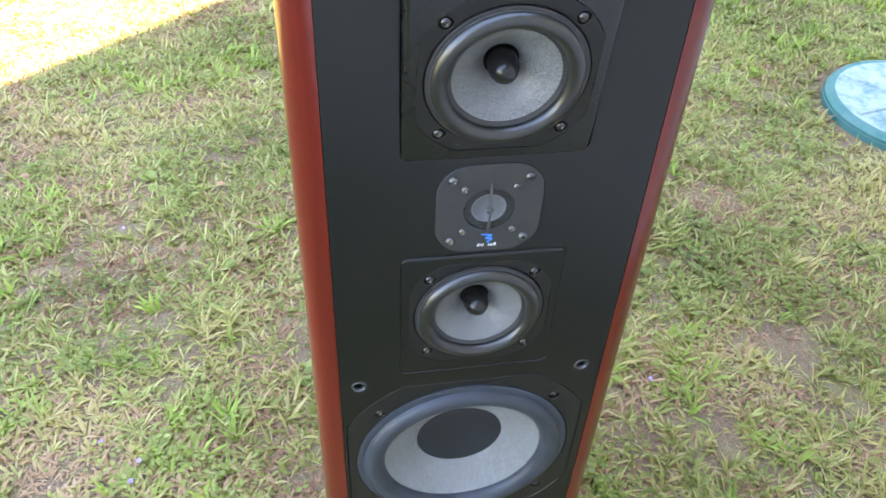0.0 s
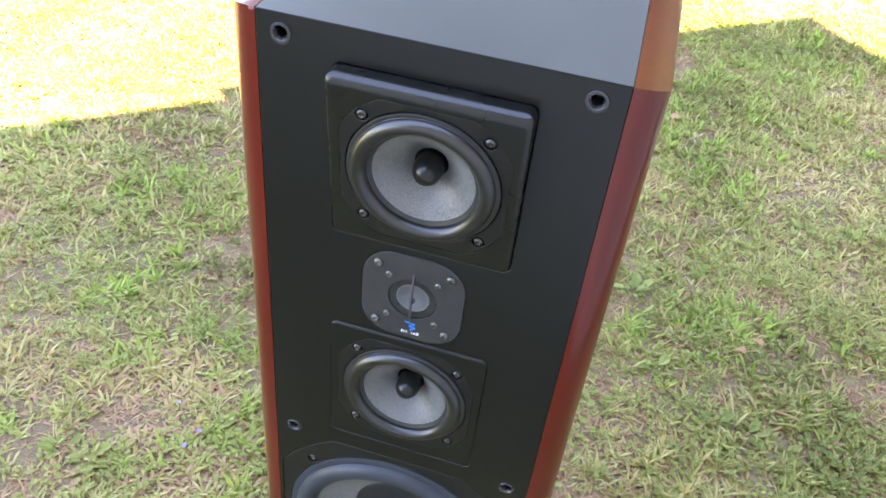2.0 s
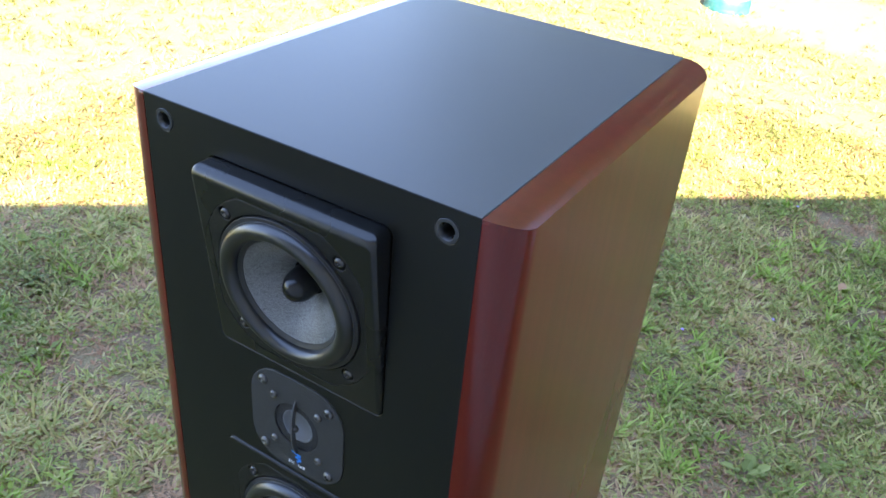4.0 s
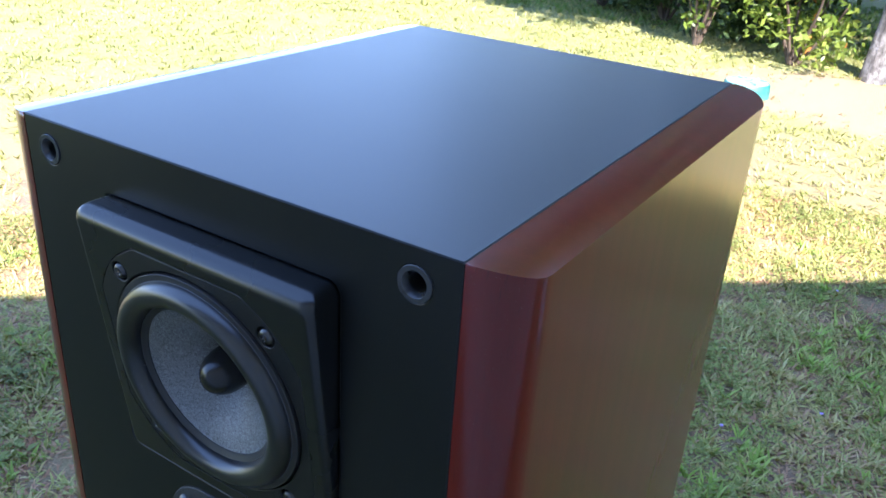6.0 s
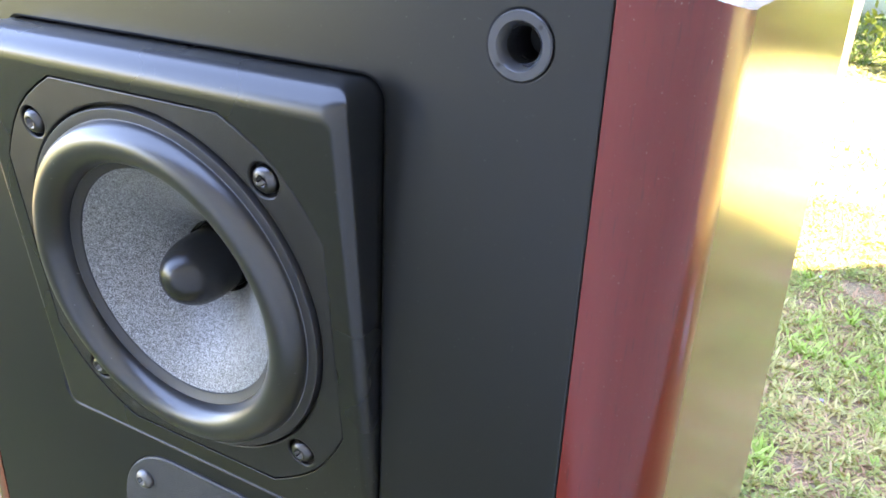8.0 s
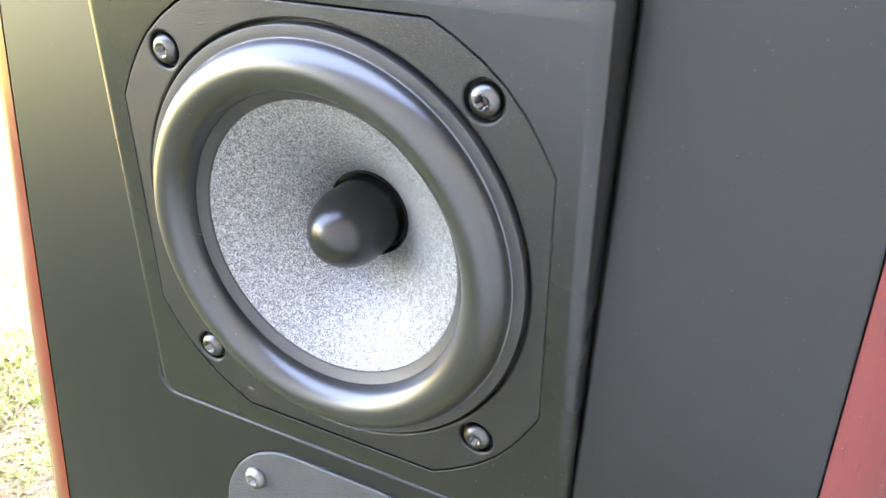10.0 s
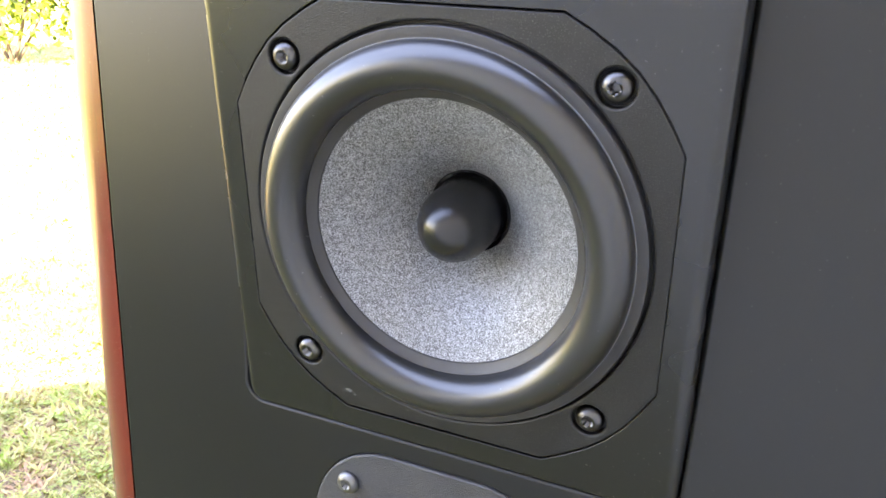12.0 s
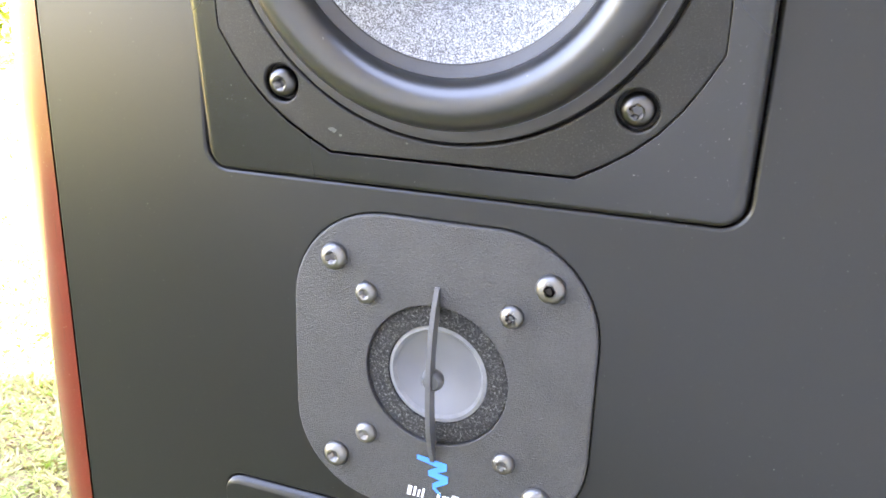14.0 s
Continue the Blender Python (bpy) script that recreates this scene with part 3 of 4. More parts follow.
def cheek(side):
    """A wooden side with rounded front and back edges and a top that rolls away outwards to a crisp edge."""
    bm = bmesh.new()
    half, back, front_out, back_out = (HALF, BACK_RIGHT, 0.1712, 0.1680) if side > 0 else (-LEFT, -BACK_LEFT, 0.1700, 0.1730)
    plan = []
    for k in range(15):                       # front curve
        t = radians(90 * k / 14)
        plan.append((half + 0.0003 + (front_out - half) * math.sin(t), 0.0235 * (1 - math.cos(t))))
    last = plan[-1][0]
    for k in range(9):
        y = 0.028 + (DEEP - 0.058) * k / 8
        plan.append((last + (back_out - last) * (y - 0.0235) / (DEEP - 0.0495), y))
    for k in range(11):                       # back curve
        t = radians(90 * k / 10)
        plan.append((back + 0.0003 + (back_out - back - 0.0003) * math.cos(t), DEEP - 0.026 + 0.026 * math.sin(t)))

    def seam(y):
        return half + (back - half) * y / DEEP + 0.0003

    cols = []
    for x, y in plan:
        s = min(seam(y), x)
        col = [bm.verts.new((side * s, y, TOP - 0.0070))]
        for f in (0.0, 0.2, 0.4, 0.6, 0.75, 0.84, 0.90, 0.94, 0.97, 0.99, 1.0):
            px = s + (x - s) * f
            out = (px - seam(y)) / 0.0265
            roll = 0.0003 + (0.0034 if side > 0 else 0.0026) * out ** 2.0 + 0.0018 * out ** 5
            col.append(bm.verts.new((side * px, y, TOP - roll)))
        low = col[-1].co.z
        for z in (low - 0.0035, 0.60, 0.0):
            col.append(bm.verts.new((side * x, y, z)))
        cols.append(col)
    for a, b in zip(cols, cols[1:]):
        for k in range(len(a) - 1):
            f = bm.faces.new((a[k], b[k], b[k + 1], a[k + 1]))
            f.smooth = True
        for k in (1, 11):
            bm.edges.get((a[k], b[k])).smooth = False
    bmesh.ops.remove_doubles(bm, verts=bm.verts, dist=0.00005)
    return bm


for side in (1, -1):
    part("side_panel", cheek(side), WOOD, speaker, "mahogany-red lacquered wooden side")


def screw(name, parent, at, r, material, turn, high=None):
    """A button-head screw with a six-lobed socket."""
    h = high or r * 0.62
    bm = lathe([(r, 0.0), (r, h * 0.25), (r * 0.93, h * 0.55), (r * 0.78, h * 0.82), (r * 0.62, h * 0.96), (r * 0.52, h)], 24)
    rim = [(r * 0.52 * math.cos(k * math.pi / 12), r * 0.52 * math.sin(k * math.pi / 12)) for k in range(24)]
    top = [bm.verts.new((x, -h, z)) for x, z in rim]
    hexa = []
    for k in range(24):
        a = k * math.pi / 12
        rr = r * (0.40 + 0.07 * math.cos(6 * a))
        hexa.append((rr * math.cos(a + turn), rr * math.sin(a + turn)))
    up = [bm.verts.new((x, -h, z)) for x, z in hexa]
    low = [bm.verts.new((x * 0.72, -h * 0.30, z * 0.72)) for x, z in hexa]
    for k in range(24):
        j = (k + 1) % 24
        bm.faces.new((top[k], top[j], up[j], up[k]))
        bm.faces.new((up[k], up[j], low[j], low[k]))
    bm.faces.new(low)
    bmesh.ops.remove_doubles(bm, verts=bm.verts, dist=0.00002)
    for f in bm.faces:
        f.smooth = len(f.verts) == 4 and f.calc_area() > 0
    ob = part(name, bm, material, parent)
    ob.matrix_local = at
    return ob


def tilted(cz, slope, y):
    """A driver's seat in the baffle: its centre, leaning back by slope."""
    return Matrix.Translation((0, y, cz)) @ Matrix.Rotation(math.atan(slope), 4, 'X')


def midrange(seat, cx):
    """A paper-cone driver with a cut-cornered frame, rubber roll and bullet plug."""
    edge = octagon(-0.0006, 0.0707, 0.0365, 0.0046, cx=cx)
    seats = [(cx + sx * 0.0512, sz * 0.0521) for sx in (-1, 1) for sz in (-1, 1)]
    hs = [circle(cx, 0, 0.0660, 96)] + [circle(x, z, 0.0055, 28) for x, z in seats]
    frame_part = part("midrange_driver", panel(edge, hs, 0.006, 0.0005, 0.0007), CAST, speaker, "black cast driver frame with cut corners")
    frame_part.matrix_local = seat
    mid = Matrix.Translation((cx, 0, 0))
    part("seat_ring", lathe([(0.0670, -0.005), (0.0662, -0.0034), (0.0648, -0.0030), (0.0620, -0.0012)], 96, mid), CAST, frame_part, smooth=True)
    part("outer_band", lathe([(0.0648, -0.0032), (0.0648, 0.0006), (0.06475, 0.0010), (0.0646, 0.00115), (0.0643, 0.0012), (0.0618, 0.0013), (0.0608, 0.0012)], 128, mid), BAND, frame_part, "matt black rubber band", True)
    part("glue_line", lathe([(0.06155, 0.0011), (0.06150, 0.00145), (0.0613, 0.0015), (0.0611, 0.0013)], 128, mid), RIM, frame_part, "thin pale glue line", True)
    roll = bow((0.0613, 0.0012), (0.0472, 0.0008), 0.0074, 24) + [(0.0471, 0.0000)]
    part("surround", lathe(roll, 128, mid), RUBBER, frame_part, "glossy black rubber roll", True)
    part("inner_band", lathe([(0.0476, 0.0002), (0.0473, 0.0006), (0.0470, 0.0006), (0.0445, -0.0010), (0.0440, -0.0012), (0.0437, -0.0020)], 128, mid), BAND, frame_part, "matt black rubber band", True)
    cone = [(0.0441, -0.0016)]
    for k in range(1, 13):
        f = k / 12
        cone.append((0.0441 - 0.0303 * f, -0.0016 - 0.0250 * (0.62 * f + 0.38 * f * f)))
    part("cone", lathe(cone, 96, mid), CONE, frame_part, "speckled grey paper cone", True)
    plug = [(0.0126, -0.0300), (0.0126, -0.0165)]
    for k in range(1, 15):
        f = k / 14
        plug.append((0.0126 * math.sqrt(max(0.0, 1 - f ** 2.1)), -0.0165 + 0.0165 * f))
    plug[-1] = (0.0, 0.0000)
    part("phase_plug", lathe(plug, 64, mid), PLUG, frame_part, "smooth black bullet-shaped plug", True)
    bead = lathe([(0.0146, -0.0262), (0.0142, -0.0250), (0.0134, -0.0254), (0.0130, -0.0270)], 60, mid)
    rd = random.Random(int(cx * 1e4) + 5)
    for v in bead.verts:
        v.co.y -= rd.uniform(-0.0004, 0.0007)
    part("glue_bead", bead, PLUG, frame_part, "uneven dark glue bead round the plug", True)
    part("bore", lathe([(0.0138, -0.0266), (0.0138, -0.0330), (0.0, -0.0330)], 48, mid), HOLE, frame_part)
    for k, (x, z) in enumerate(seats):
        part("screw_seat", lathe([(0.0057, -0.0006), (0.0057, -0.0030), (0.0, -0.0030)], 28, Matrix.Translation((x, 0, z))), HOLE, frame_part)
        screw("screw", frame_part, pose(x, 0.0020, z), 0.0045, STEEL, 0.4 * k, 0.0031)
    return frame_part


def smudge(parent, x, z, size, seed):
    rd = random.Random(seed)
    bm = bmesh.new()
    v = [bm.verts.new((x + size * rd.uniform(0.4, 1.0) * math.cos(k * math.pi / 5), -0.00025, z + 0.7 * size * rd.uniform(0.3, 1.0) * math.sin(k * math.pi / 5))) for k in range(10)]
    bm.faces.new(v)
    part("paint_fleck", bm, FLECK, parent, "small pale fleck")


# upper pod, leaning out at its top
pod_hole = octagon(MID_UP - 0.0006, 0.0707, 0.0365, 0.0046, cx=0.0018)
pod = Block(-0.0795, 0.0826, 0.9488, 1.1112, 0.007, 0.0042, 0.0095, 0.0014)
part("upper_pod", panel(pod, [Outline(pod_hole.grown(0.0001))], 0.0, 0.0, 0.0002, pod_front, lambda x, z: 0.012, 12), POD, speaker, "raised satin black pod with a rounded top edge")
upper = midrange(tilted(MID_UP, 0.121, pod_front(0, MID_UP) + 0.0001), 0.0018)
for k, (x, z, size) in enumerate(((-0.0335, -0.0645, 0.0016), (-0.0310, -0.0660, 0.0008), (-0.0100, -0.0665, 0.0006))):
    smudge(upper, x, z, size, k)
# lower panel, almost flush
low_hole = octagon(MID_LOW - 0.0006, 0.0707, 0.0365, 0.0046)
low = Block(-0.0785, 0.0785, 0.6720, 0.8372, 0.006, 0.0002, 0.0030, 0.0012)
part("lower_mounting_panel", panel(low, [Outline(low_hole.grown(0.0001))], 0.0, 0.0, 0.0002, low_front, lambda x, z: 0.012, 4), BLACK, speaker, "slightly tilted satin black panel")
midrange(tilted(MID_LOW, 0.014, low_front(0, MID_LOW) + 0.0001), 0.0)


def tweeter():
    face = part("tweeter", panel(tweet_edge, [circle(0, TWEET, 0.0232, 72)], 0.005, 0.0007, 0.0004, lambda x, z: -0.0010), PLATE, speaker, "dark grey leather-grained tweeter plate with rounded corners")
    mid = Matrix.Translation((0, 0, TWEET))
    part("felt_ring", lathe([(0.0231, -0.0026), (0.0229, -0.0004), (0.0200, -0.0001), (0.0164, -0.0004), (0.0160, -0.0030)], 72, mid), FELT, face, "speckled black felt ring", True)
    part("dome_rim", lathe([(0.0163, -0.0028), (0.0161, -0.0010), (0.0150, -0.0008), (0.0140, -0.0018)], 72, mid), RIM, face, "pale glue rim", True)
    part("dome", lathe([(0.0142, -0.0019)] + [(0.0142 * (1 - k / 12), -0.0019 - 0.0046 * (1 - (1 - k / 12) ** 2)) for k in range(1, 13)], 72, mid), DOME, face, "pale grey inverted dome", True)
    part("hub", lathe([(0.0, 0.0002), (0.0020, 0.0004), (0.0031, 0.0011), (0.0036, 0.0024), (0.0034, 0.0038), (0.0025, 0.0050), (0.0, 0.0056)], 32, mid), BAR, face, "dark grey hub", True)
    bm = bmesh.new()                         # the upright blade across the dome
    left, right = [], []
    n = 20
    for k in range(n + 1):
        f = 2 * k / n - 1
        z = TWEET + 0.0295 * f
        out = 0.0010 + 0.0058 * (1 - abs(f) ** 2.6)
        inn = 0.0010 if abs(f) > 0.84 else out - 0.0034
        for side_list, x in ((left, -0.00075), (right, 0.00075)):
            side_list.append((bm.verts.new((x, -out - 0.0004, z)), bm.verts.new((x, -min(inn, out) + 0.0006, z))))
    for k in range(n):
        for s in (left, right):
            bm.faces.new((s[k][0], s[k + 1][0], s[k + 1][1], s[k][1]))
        for j in (0, 1):
            bm.faces.new((left[k][j], left[k + 1][j], right[k + 1][j], right[k][j]))
    for k in (0, n):
        bm.faces.new((left[k][0], left[k][1], right[k][1], right[k][0]))
    part("dome_guard_bar", bm, BAR, face, "thin upright grey bar across the dome")
    for k, (x, z) in enumerate([(sx * 0.0340, sz * 0.0345) for sx in (-1, 1) for sz in (-1, 1)]):
        screw("outer_screw", face, pose(x, -0.0010, TWEET + z), 0.0044, BRIGHT, 0.7 * k)
    for k, (x, z) in enumerate([(sx * 0.0232, sz * 0.0242) for sx in (-1, 1) for sz in (-1, 1)]):
        screw("inner_screw", face, pose(x, -0.0010, TWEET + z), 0.0036, BRIGHT, 0.5 * k)
    # the maker's mark: a blue zigzag brush stroke over a row of white bars
    bm = bmesh.new()
    stroke = [(-0.0052, 0.8622), (0.0050, 0.8606), (-0.0012, 0.8572), (0.0056, 0.8562), (0.0004, 0.8528), (0.0034, 0.8500)]
    width = [0.0014, 0.0020, 0.0016, 0.0021, 0.0016, 0.0006]
    for k, ((xa, za), (xb, zb)) in enumerate(zip(stroke, stroke[1:])):
        wa, wb = width[k] * 0.6, width[k + 1] * 0.6
        y = -0.0013 - 0.00003 * k
        bm.faces.new([bm.verts.new(p) for p in ((xa, y, za - wa), (xb, y, zb - wb), (xb, y, zb + wb), (xa, y, za + wa))])
    part("blue_mark", bm, BLUE, face, "blue zigzag mark")
    for x, w, h in ((-0.0078, 0.0014, 0.0036), (-0.0060, 0.0008, 0.0036), (-0.0046, 0.0007, 0.0028), (-0.0031, 0.0008, 0.0036), (0.0022, 0.0010, 0.0036), (0.0046, 0.0024, 0.0026), (0.0077, 0.0024, 0.0036)):
        bm = bmesh.new()
        v = [bm.verts.new((x + dx, -0.00135, 0.8475 + dz)) for dx, dz in ((-w / 2, 0), (w / 2, 0), (w / 2 + 0.0006, h), (-w / 2 + 0.0006, h))]
        bm.faces.new(v)
        part("white_bar", bm, WHITE, face)


tweeter()


def woofer():
    seats = [(-0.0015 + sx * 0.0995, WOOF + sz * 0.0930) for sx in (-1, 1) for sz in (-1, 1)]
    frame_part = part("woofer", panel(woof_edge, [circle(-0.002, WOOF, 0.1275, 120)] + [circle(x, z, 0.0060, 28) for x, z in seats], 0.008, 0.0011, 0.0006, lambda x, z: 0.0004), CAST, speaker, "black cast woofer frame with cut corners")
    mid = Matrix.Translation((-0.0025, 0, WOOF))
    roll = [(0.1285, -0.0060), (0.1268, -0.0030), (0.1264, 0.0006), (0.1245, 0.0014), (0.1190, 0.0016)] + bow((0.1185, 0.0018), (0.0945, -0.0020), 0.0105, 18)[1:]
    roll += [(0.0935, -0.0030), (0.0925, -0.0045)]
    part("surround", lathe(roll, 144, mid), WRUBBER, frame_part, "wide grey-black rubber roll", True)
    cone = [(0.0945, -0.0022)] + [(0.0940 - 0.0470 * k / 10, -0.0025 - 0.0270 * (0.85 * k / 10 + 0.15 * (k / 10) ** 2)) for k in range(11)]
    part("cone", lathe(cone, 120, mid), WCONE, frame_part, "speckled pale grey paper cone", True)
    part("dust_cap", lathe([(0.0522, -0.0280), (0.0520, -0.0258), (0.0509, -0.0252)] + [(0.0504 * (1 - k / 10), -0.0256 - 0.0050 * (1 - (1 - k / 10) ** 2)) for k in range(1, 11)], 96, mid), CAP, frame_part, "large matt dark dust cap", True)
    for k, (x, z) in enumerate(seats):
        part("screw_seat", lathe([(0.0060, -0.0010), (0.0060, -0.0050), (0.0, -0.0050)], 28, Matrix.Translation((x, 0, z))), HOLE, frame_part)
        screw("screw", frame_part, pose(x, 0.0046, z), 0.0052, STEEL, 0.6 * k, 0.0036)


woofer()

for x, z in SOCKETS:
    at = Matrix.Translation((x, 0, z))
    flange = part("grille_socket", lathe([(0.0087, -0.004), (0.0087, 0.0004), (0.0084, 0.0008), (0.0063, 0.0008), (0.0061, 0.0006), (0.0047, -0.0020), (0.0045, -0.0080)], 48, at), SOCKET, speaker, "round dark plastic grille socket", True)
    part("bore", lathe([(0.0046, -0.0022), (0.0044, -0.0160), (0.0, -0.0160)], 32, at), HOLE, flange)
    for s in (-1, 1):
        part("pin_dot", lathe([(0.0006, 0.0005), (0.0006, 0.00092), (0.0, 0.00095)], 10, Matrix.Translation((x + s * 0.0053, 0, z + s * 0.0050))), HOLE, flange)


# ---- things on the lawn ----
def lid(x, y, r, high, label):
    """A round access cover with a skirt, ribs and a raised rim."""
    root = thing("round_lid", label, "access cover", (x, y, 0.0))
    turn = Matrix.Rotation(radians(-90), 4, 'X')
    part("rim", lathe([(r, -0.02), (r, high * 0.55), (r * 0.97, high * 0.9), (r * 0.93, high), (r * 0.90, high * 0.97)], 64, turn), TEAL, root, "teal plastic rim", True)
    part("top", lathe([(r * 0.902, high * 0.96), (r * 0.89, high * 0.98), (r * 0.4, high * 1.02), (0, high * 1.04)], 64, turn), DUSTY_TEAL, root, "bleached pale teal top", True)
    part("collar", lathe([(r * 1.015, -0.02), (r * 1.015, high * 0.22), (r * 1.005, high * 0.26), (r * 1.0, 0.0)], 64, turn), TEAL, root, "teal collar", True)
    for k in range(6):
        bm = bmesh.new()
        a = radians(60 * k + 12)
        c, s = math.cos(a), math.sin(a)
        pts = [(r * 0.30, -0.008), (r * 0.86, -0.008), (r * 0.86, 0.008), (r * 0.30, 0.008)]
        low = [bm.verts.new((c * u - s * v, s * u + c * v, high * 0.96)) for u, v in pts]
        up = [bm.verts.new((c * u - s * v * 0.6, s * u + c * v * 0.6, high * 1.02 + 0.006)) for u, v in pts]
        for j in range(4):
            bm.faces.new((low[j], low[(j + 1) % 4], up[(j + 1) % 4], up[j]))
        bm.faces.new(up)
        part("rib", bm, DUSTY_TEAL, root)
    return root


lid(1.70, 1.375, 0.268, 0.030, "round weathered teal plastic access cover set in the lawn")
lid(-0.94, 5.36, 0.15, 0.085, "small round teal plastic cover on the sunlit lawn")


def wildflower():
    root = thing("wildflower", "tiny lilac wildflower standing in the grass", "flower", group="lilac flowers in the lawn")
    bm = bmesh.new()
    for k in range(5):
        a = radians(72 * k)
        c, s = math.cos(a), math.sin(a)
        v = [bm.verts.new((c * u - s * w, s * u + c * w, h)) for u, w, h in ((0.0005, 0, 0.030), (0.0034, -0.0020, 0.0318), (0.0056, 0, 0.0312), (0.0034, 0.0020, 0.0318))]
        bm.faces.new(v)
    part("petals", bm, PETAL, root)
    bm = bmesh.new()
    for (z0, r0), (z1, r1) in (((0.0, 0.0009), (0.0302, 0.0006)),):
        a = [bm.verts.new((r0 * math.cos(k * 1.2566), r0 * math.sin(k * 1.2566), z0)) for k in range(5)]
        b = [bm.verts.new((r1 * math.cos(k * 1.2566), r1 * math.sin(k * 1.2566), z1)) for k in range(5)]
        for k in range(5):
            bm.faces.new((a[k], a[(k + 1) % 5], b[(k + 1) % 5], b[k]))
    part("stem", bm, WEED, root)
    return root


FLOWERS = [(-0.59, 0.43), (-0.52, 0.38), (-0.53, 0.34), (0.49, 0.435), (0.10, 2.63), (0.20, 1.85), (0.0, 1.62), (-0.62, 1.05), (0.75, 1.9)]
first = wildflower()
first.location = (*FLOWERS[0], float(ground_height(*FLOWERS[0])))
for k, (x, y) in enumerate(FLOWERS[1:]):
    copy_thing(first, pose(x, y, float(ground_height(x, y)), 8 * math.sin(k), 8 * math.cos(k), 40 * k))


def fallen_leaf(x, y, size, turn):
    bm = bmesh.new()
    spine = [bm.verts.new((size * (f - 0.5), 0, 0.003 * math.sin(3 * f))) for f in (0, 0.25, 0.5, 0.75, 1.0)]
    for s in (1, -1):
        edge = [bm.verts.new((size * (f - 0.5), s * size * w, 0.006 + 0.004 * math.cos(5 * f + s))) for f, w in ((0.25, 0.24), (0.5, 0.30), (0.75, 0.2))]
        bm.faces.new((spine[0], spine[1], edge[0]))
        bm.faces.new((spine[1], spine[2], edge[1], edge[0]))
        bm.faces.new((spine[2], spine[3], edge[2], edge[1]))
        bm.faces.new((spine[3], spine[4], edge[2]))
    ob = part("fallen_leaf", bm, DEAD, None, "", True)
    ob.matrix_world = pose(x, y, float(ground_height(x, y)) + 0.022, 12, -9, turn)
    tagged(ob, "small curled brown fallen leaf on the grass", "leaf", "fallen leaves")


for x, y, s, a in ((-0.40, 1.20, 0.03, 20), (0.34, 2.19, 0.045, 70), (0.61, 1.09, 0.03, 130), (0.57, 1.04, 0.035, 200), (-0.9, 1.3, 0.03, 10)):
    fallen_leaf(x, y, s, a)


# ---- trees and shrubs behind the lawn ----
def crown_mesh(name, root, centres, leaves, size, material, label=""):
    """Many small folded leaves, gathered in clumps round the centres (x, y, z, radius)."""
    V, F = [], []
    for cx, cy, cz, cr in centres:
        n = int(leaves * cr * cr)
        d = rng.normal(0, 1, (n, 3))
        d /= np.linalg.norm(d, axis=1)[:, None]
        lump = 1 + 0.28 * np.sin(5 * d[:, 0] + cx * 3) * np.sin(6 * d[:, 1] + cz) + 0.2 * np.sin(9 * d[:, 2] + cy)
        p = np.array([cx, cy, cz]) + d * (cr * lump * rng.uniform(0.45, 1.0, n) ** 0.6)[:, None] * np.array([1, 1, 0.85])
        p = p[p[:, 2] > 0.06]
        n = len(p)
        a = rng.normal(0, 1, (n, 3))
        a /= np.linalg.norm(a, axis=1)[:, None]
        b = np.cross(a, rng.normal(0, 1, (n, 3)))
        b /= np.linalg.norm(b, axis=1)[:, None]
        L = rng.uniform(0.6, 1.3, n)[:, None] * size
        q = np.stack([p - a * L, p + b * L * 0.45, p + a * L, p - b * L * 0.45], 1)
        base = sum(len(v) for v in V)
        V.append(q.reshape(-1, 3))
        F.append((base + np.arange(n) * 4)[:, None] + np.array([[0, 1, 2, 3]]))
    ob = arrays(name, np.concatenate(V).tolist(), np.concatenate(F).tolist(), material)
    ob.parent = root
    return tagged(ob, label)


def limb_mesh(bm, a, b, r0, r1, turns=10, wob=0.05):
    a, b = Vector(a), Vector(b)
    rings = []
    n = 6
    axis = (b - a).normalized()
    side_v = axis.orthogonal().normalized()
    other = axis.cross(side_v)
    for k in range(n + 1):
        f = k / n
        c = a.lerp(b, f) + side_v * wob * math.sin(3.1 * f) + other * wob * 0.6 * math.sin(5 * f)
        r = r0 + (r1 - r0) * f
        rings.append([bm.verts.new(c + (side_v * math.cos(2 * math.pi * j / turns) + other * math.sin(2 * math.pi * j / turns)) * r * (1 + 0.1 * math.sin(3 * j + k))) for j in range(turns)])
    for p, q in zip(rings, rings[1:]):
        for j in range(turns):
            bm.faces.new((p[j], p[(j + 1) % turns], q[(j + 1) % turns], q[j]))


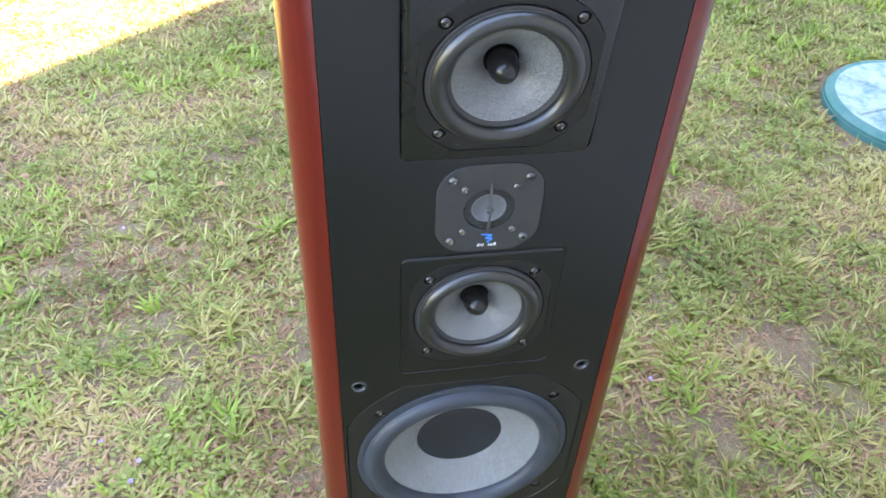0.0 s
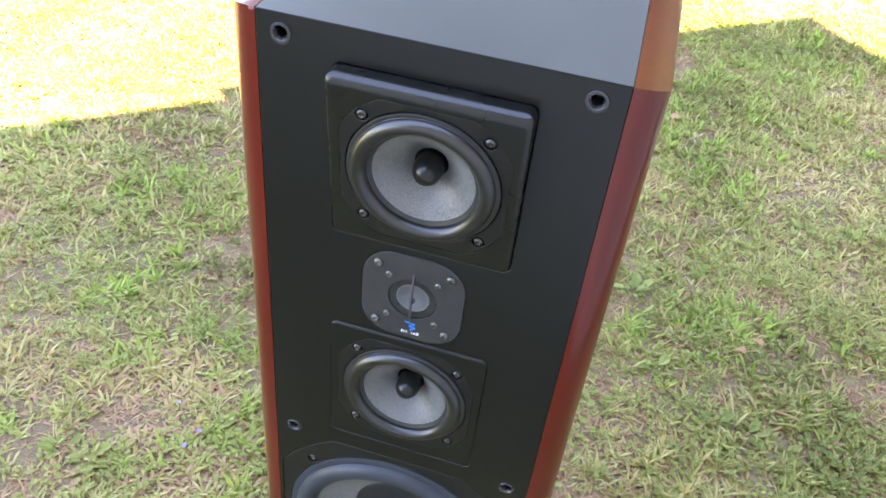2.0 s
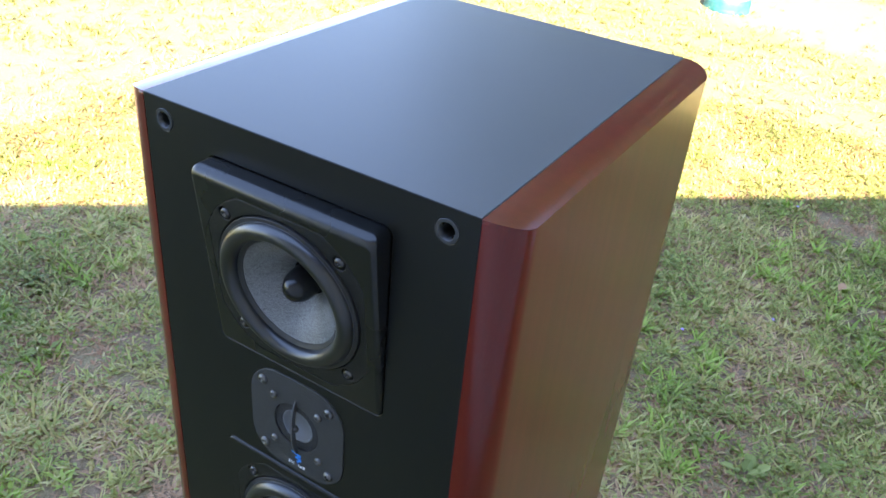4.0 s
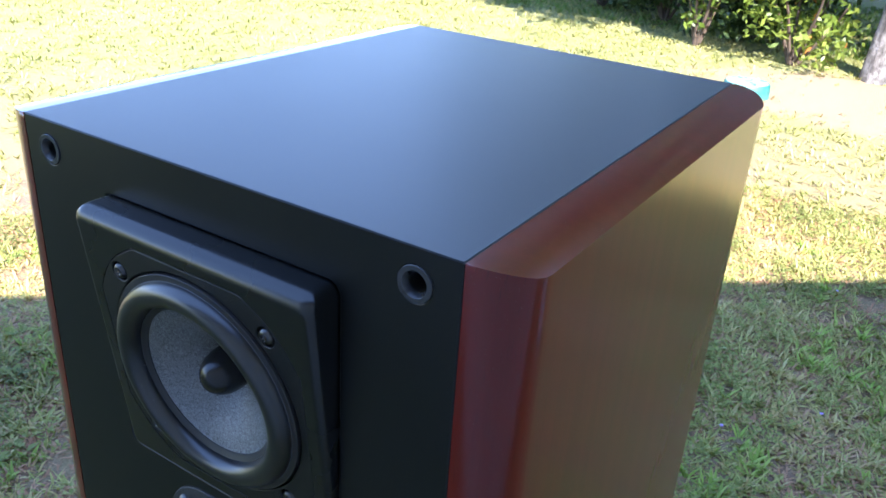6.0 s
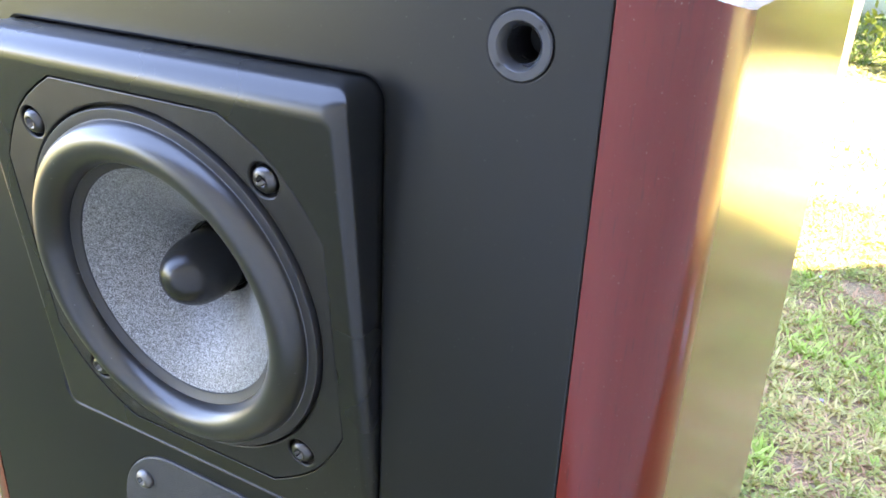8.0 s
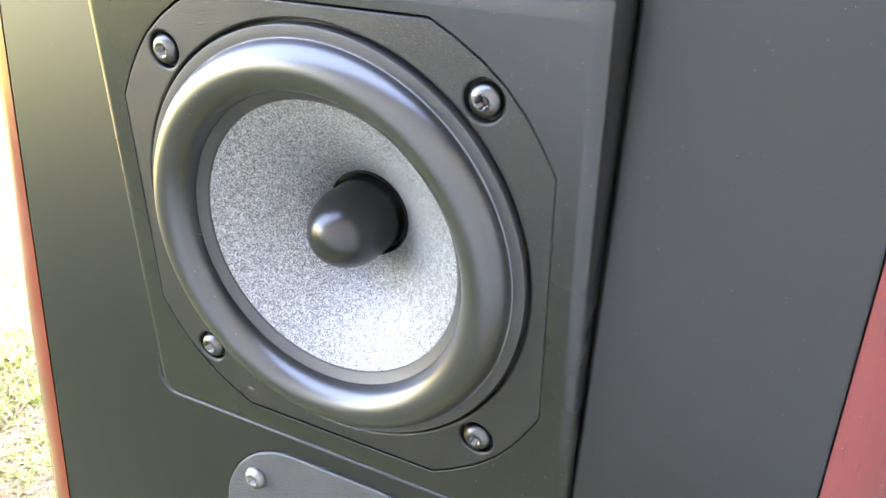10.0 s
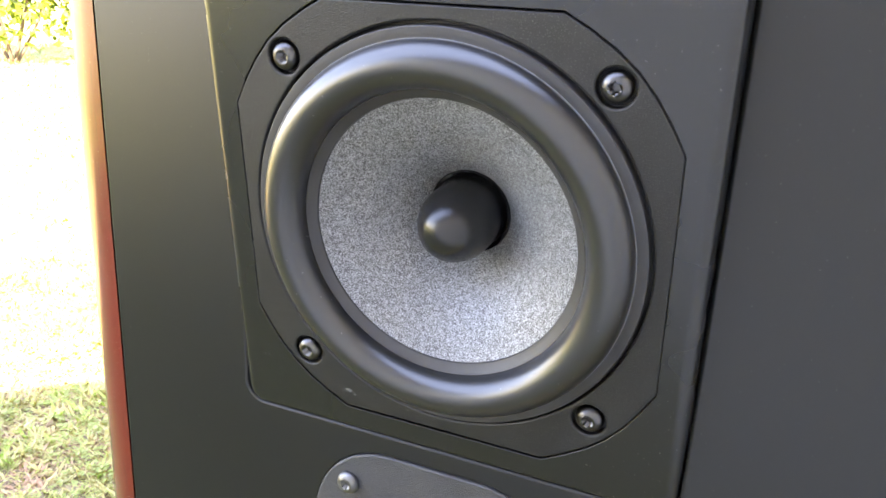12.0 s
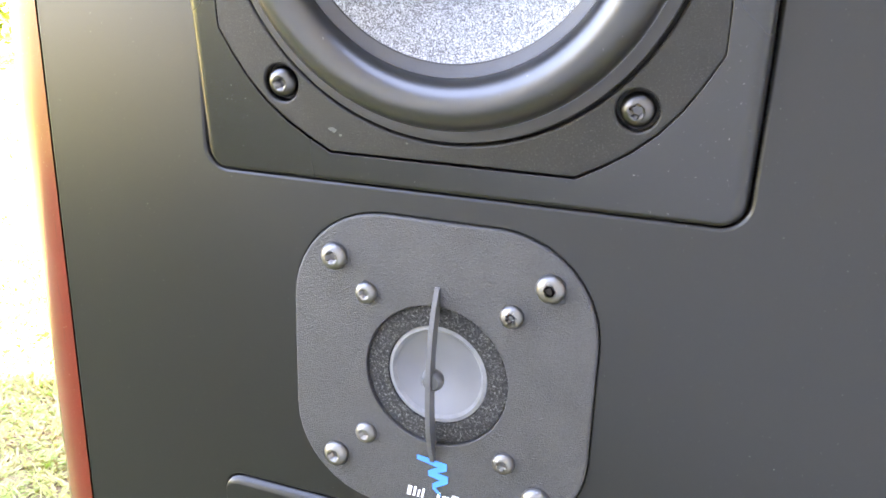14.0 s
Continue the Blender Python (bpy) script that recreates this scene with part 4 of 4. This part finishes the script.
def tree(x, y, high, r, spread, seed, label, low=1.3, leaf=0.07, density=420, foliage=LEAF):
    root = thing("tree", label, "tree")
    rd = random.Random(seed)
    bm = bmesh.new()
    limb_mesh(bm, (x, y, -0.1), (x + 0.15, y + 0.1, high * 0.6), r, r * 0.45, 12, 0.08)
    part("trunk", bm, BARK, root, "pale grey mottled trunk", True)
    centres = []
    for k in range(9):
        a = rd.uniform(0, 2 * math.pi)
        z0 = high * rd.uniform(0.38, 0.58)
        end = (x + spread * rd.uniform(0.45, 0.9) * math.cos(a), y + spread * rd.uniform(0.45, 0.9) * math.sin(a), max(low, z0 + high * rd.uniform(0.0, 0.3)))
        bm = bmesh.new()
        limb_mesh(bm, (x + 0.05, y + 0.03, z0), end, r * 0.4, r * 0.1, 7, 0.15)
        part("limb", bm, BARK, root, "", True)
        centres.append((*end, spread * rd.uniform(0.32, 0.5)))
    for k in range(9):
        a = rd.uniform(0, 2 * math.pi)
        d = spread * rd.uniform(0.0, 0.7)
        centres.append((x + d * math.cos(a), y + d * math.sin(a), high * rd.uniform(0.55, 0.95), spread * rd.uniform(0.3, 0.5)))
    crown_mesh("crown", root, centres, density * 5, leaf, foliage, "uneven green leafy crown")
    return root


def shrub(x, y, r, high, seed, label, leaf=0.035, density=2600, berries=False, leaves=LEAF, look_of="loose bright green foliage"):
    root = thing("shrub", label, "shrub")
    rd = random.Random(seed)
    for k in range(6):
        bm = bmesh.new()
        a = 2 * math.pi * k / 6
        limb_mesh(bm, (x, y, -0.05), (x + r * 0.6 * math.cos(a), y + r * 0.6 * math.sin(a), high * rd.uniform(0.5, 0.8)), 0.02, 0.006, 6, 0.03)
        part("stem", bm, TWIG, root, "", True)
    centres = [(x + r * rd.uniform(-0.6, 0.6), y + r * rd.uniform(-0.6, 0.6), high * rd.uniform(0.2, 0.85), r * rd.uniform(0.32, 0.5)) for _ in range(13)]
    crown_mesh("foliage", root, centres, density, leaf, leaves, look_of)
    if berries:
        crown_mesh("russet_sprays", root, [(c[0], c[1], c[2], c[3] * 0.9) for c in centres[:4]], 160, 0.04, RUSSET, "orange-brown dry leaves")
    return root


tree(-0.33, 6.55, 5.8, 0.10, 2.1, 3, "pale-barked tree behind the sandy strip of the lawn", 1.7, 0.075, 1000)
tree(-3.05, 8.5, 6.8, 0.13, 1.2, 31, "dense dark-leaved tree at the edge of the lawn", 1.3, 0.08, 1500, DARKLEAF)
tree(-3.3, 11.4, 8.0, 0.16, 3.2, 8, "tall leafy tree at the far edge of the lawn", 1.9, 0.13, 260, DARKLEAF)
tree(2.6, 8.8, 6.4, 0.16, 3.0, 12, "leafy tree beside the sandy strip", 1.6, 0.11, 300)
tree(6.2, 7.4, 5.0, 0.16, 3.0, 15, "leafy tree at the lawn's side", 1.5, 0.10, 240)
shrub(-0.92, 6.62, 0.50, 0.95, 1, "low green shrub with some orange-brown leaves at the tree's foot", berries=True)
shrub(-1.72, 6.75, 0.34, 1.0, 2, "bright green shrub with a few orange-brown leaves", berries=True)
for x, y, r, high, seed in ((-3.15, 8.05, 0.75, 1.4, 41), (-2.35, 7.75, 0.75, 1.3, 42), (-1.45, 7.55, 0.75, 1.3, 43)):
    shrub(x, y, r, high, seed, "dense dark green shrub in front of the trees", 0.05, 3200, leaves=DARKLEAF, look_of="dense dark green foliage")
shrub(0.35, 6.9, 0.6, 1.1, 5, "green shrub beside the pale trunk")
shrub(1.4, 7.5, 0.7, 1.2, 6, "dense green shrub beside the sandy strip")
for k in range(7):
    shrub(-3.4 + 2.0 * k, 12.6 + 0.5 * math.sin(2 * k), 1.25, 2.7 + 0.4 * math.sin(3 * k + 1), 60 + k, "tall green bush in the row behind the trees", 0.11, 420)
for k in range(7):
    shrub(-9.4 + 0.78 * k, 4.3 + 0.98 * k + 0.15 * math.sin(2 * k), 0.95, 2.0 + 0.3 * math.sin(3 * k), 20 + k, "sunlit yellow-green hedge shrub", 0.06, 900)


# ---- the house behind the camera, which shades the near lawn ----
def house():
    turn = Matrix((tuple(ALONG) + (0,), tuple(AWAY) + (0,), (0, 0, 1, 0), (0, 0, 0, 1))).transposed()
    root = thing("house", "low grey rendered house with a shallow tiled roof", "house", kind="structure")
    root.matrix_world = turn
    eave = 2.40
    out = 2.01 - eave / math.tan(radians(SUN_UP))       # the eave's line, along AWAY
    wall = bmesh.new()
    box(wall, -4.5, 2.6, out - 0.60, out - 0.38, -0.1, eave - 0.02)
    for u in (-4.5, 2.35):
        box(wall, u, u + 0.25, out - 8.3, out - 0.61, -0.1, eave - 0.02)
    box(wall, -4.24, 2.34, out - 8.5, out - 8.25, -0.1, eave - 0.02)
    part("wall", wall, WALLS, root, "grey rendered wall")
    for name, u0, u1, o in (("roof", -4.85, 0.22, -0.04), ("roof", 0.20, 2.90, 0.04)):
        bm = bmesh.new()
        pts = [(out + o, eave - 0.10), (out + o, eave), (out - 4.5, eave + 1.7), (out - 9.0, eave), (out - 9.0, eave - 0.1), (out - 0.60, eave - 0.06)]
        a = [bm.verts.new((u0, v, z)) for v, z in pts]
        b = [bm.verts.new((u1, v, z)) for v, z in pts]
        for k in range(len(pts)):
            bm.faces.new((a[k], a[(k + 1) % len(pts)], b[(k + 1) % len(pts)], b[k]))
        bm.faces.new(a)
        bm.faces.new(b)
        part(name, bm, ROOFING, root, "grey tiled roof")


house()
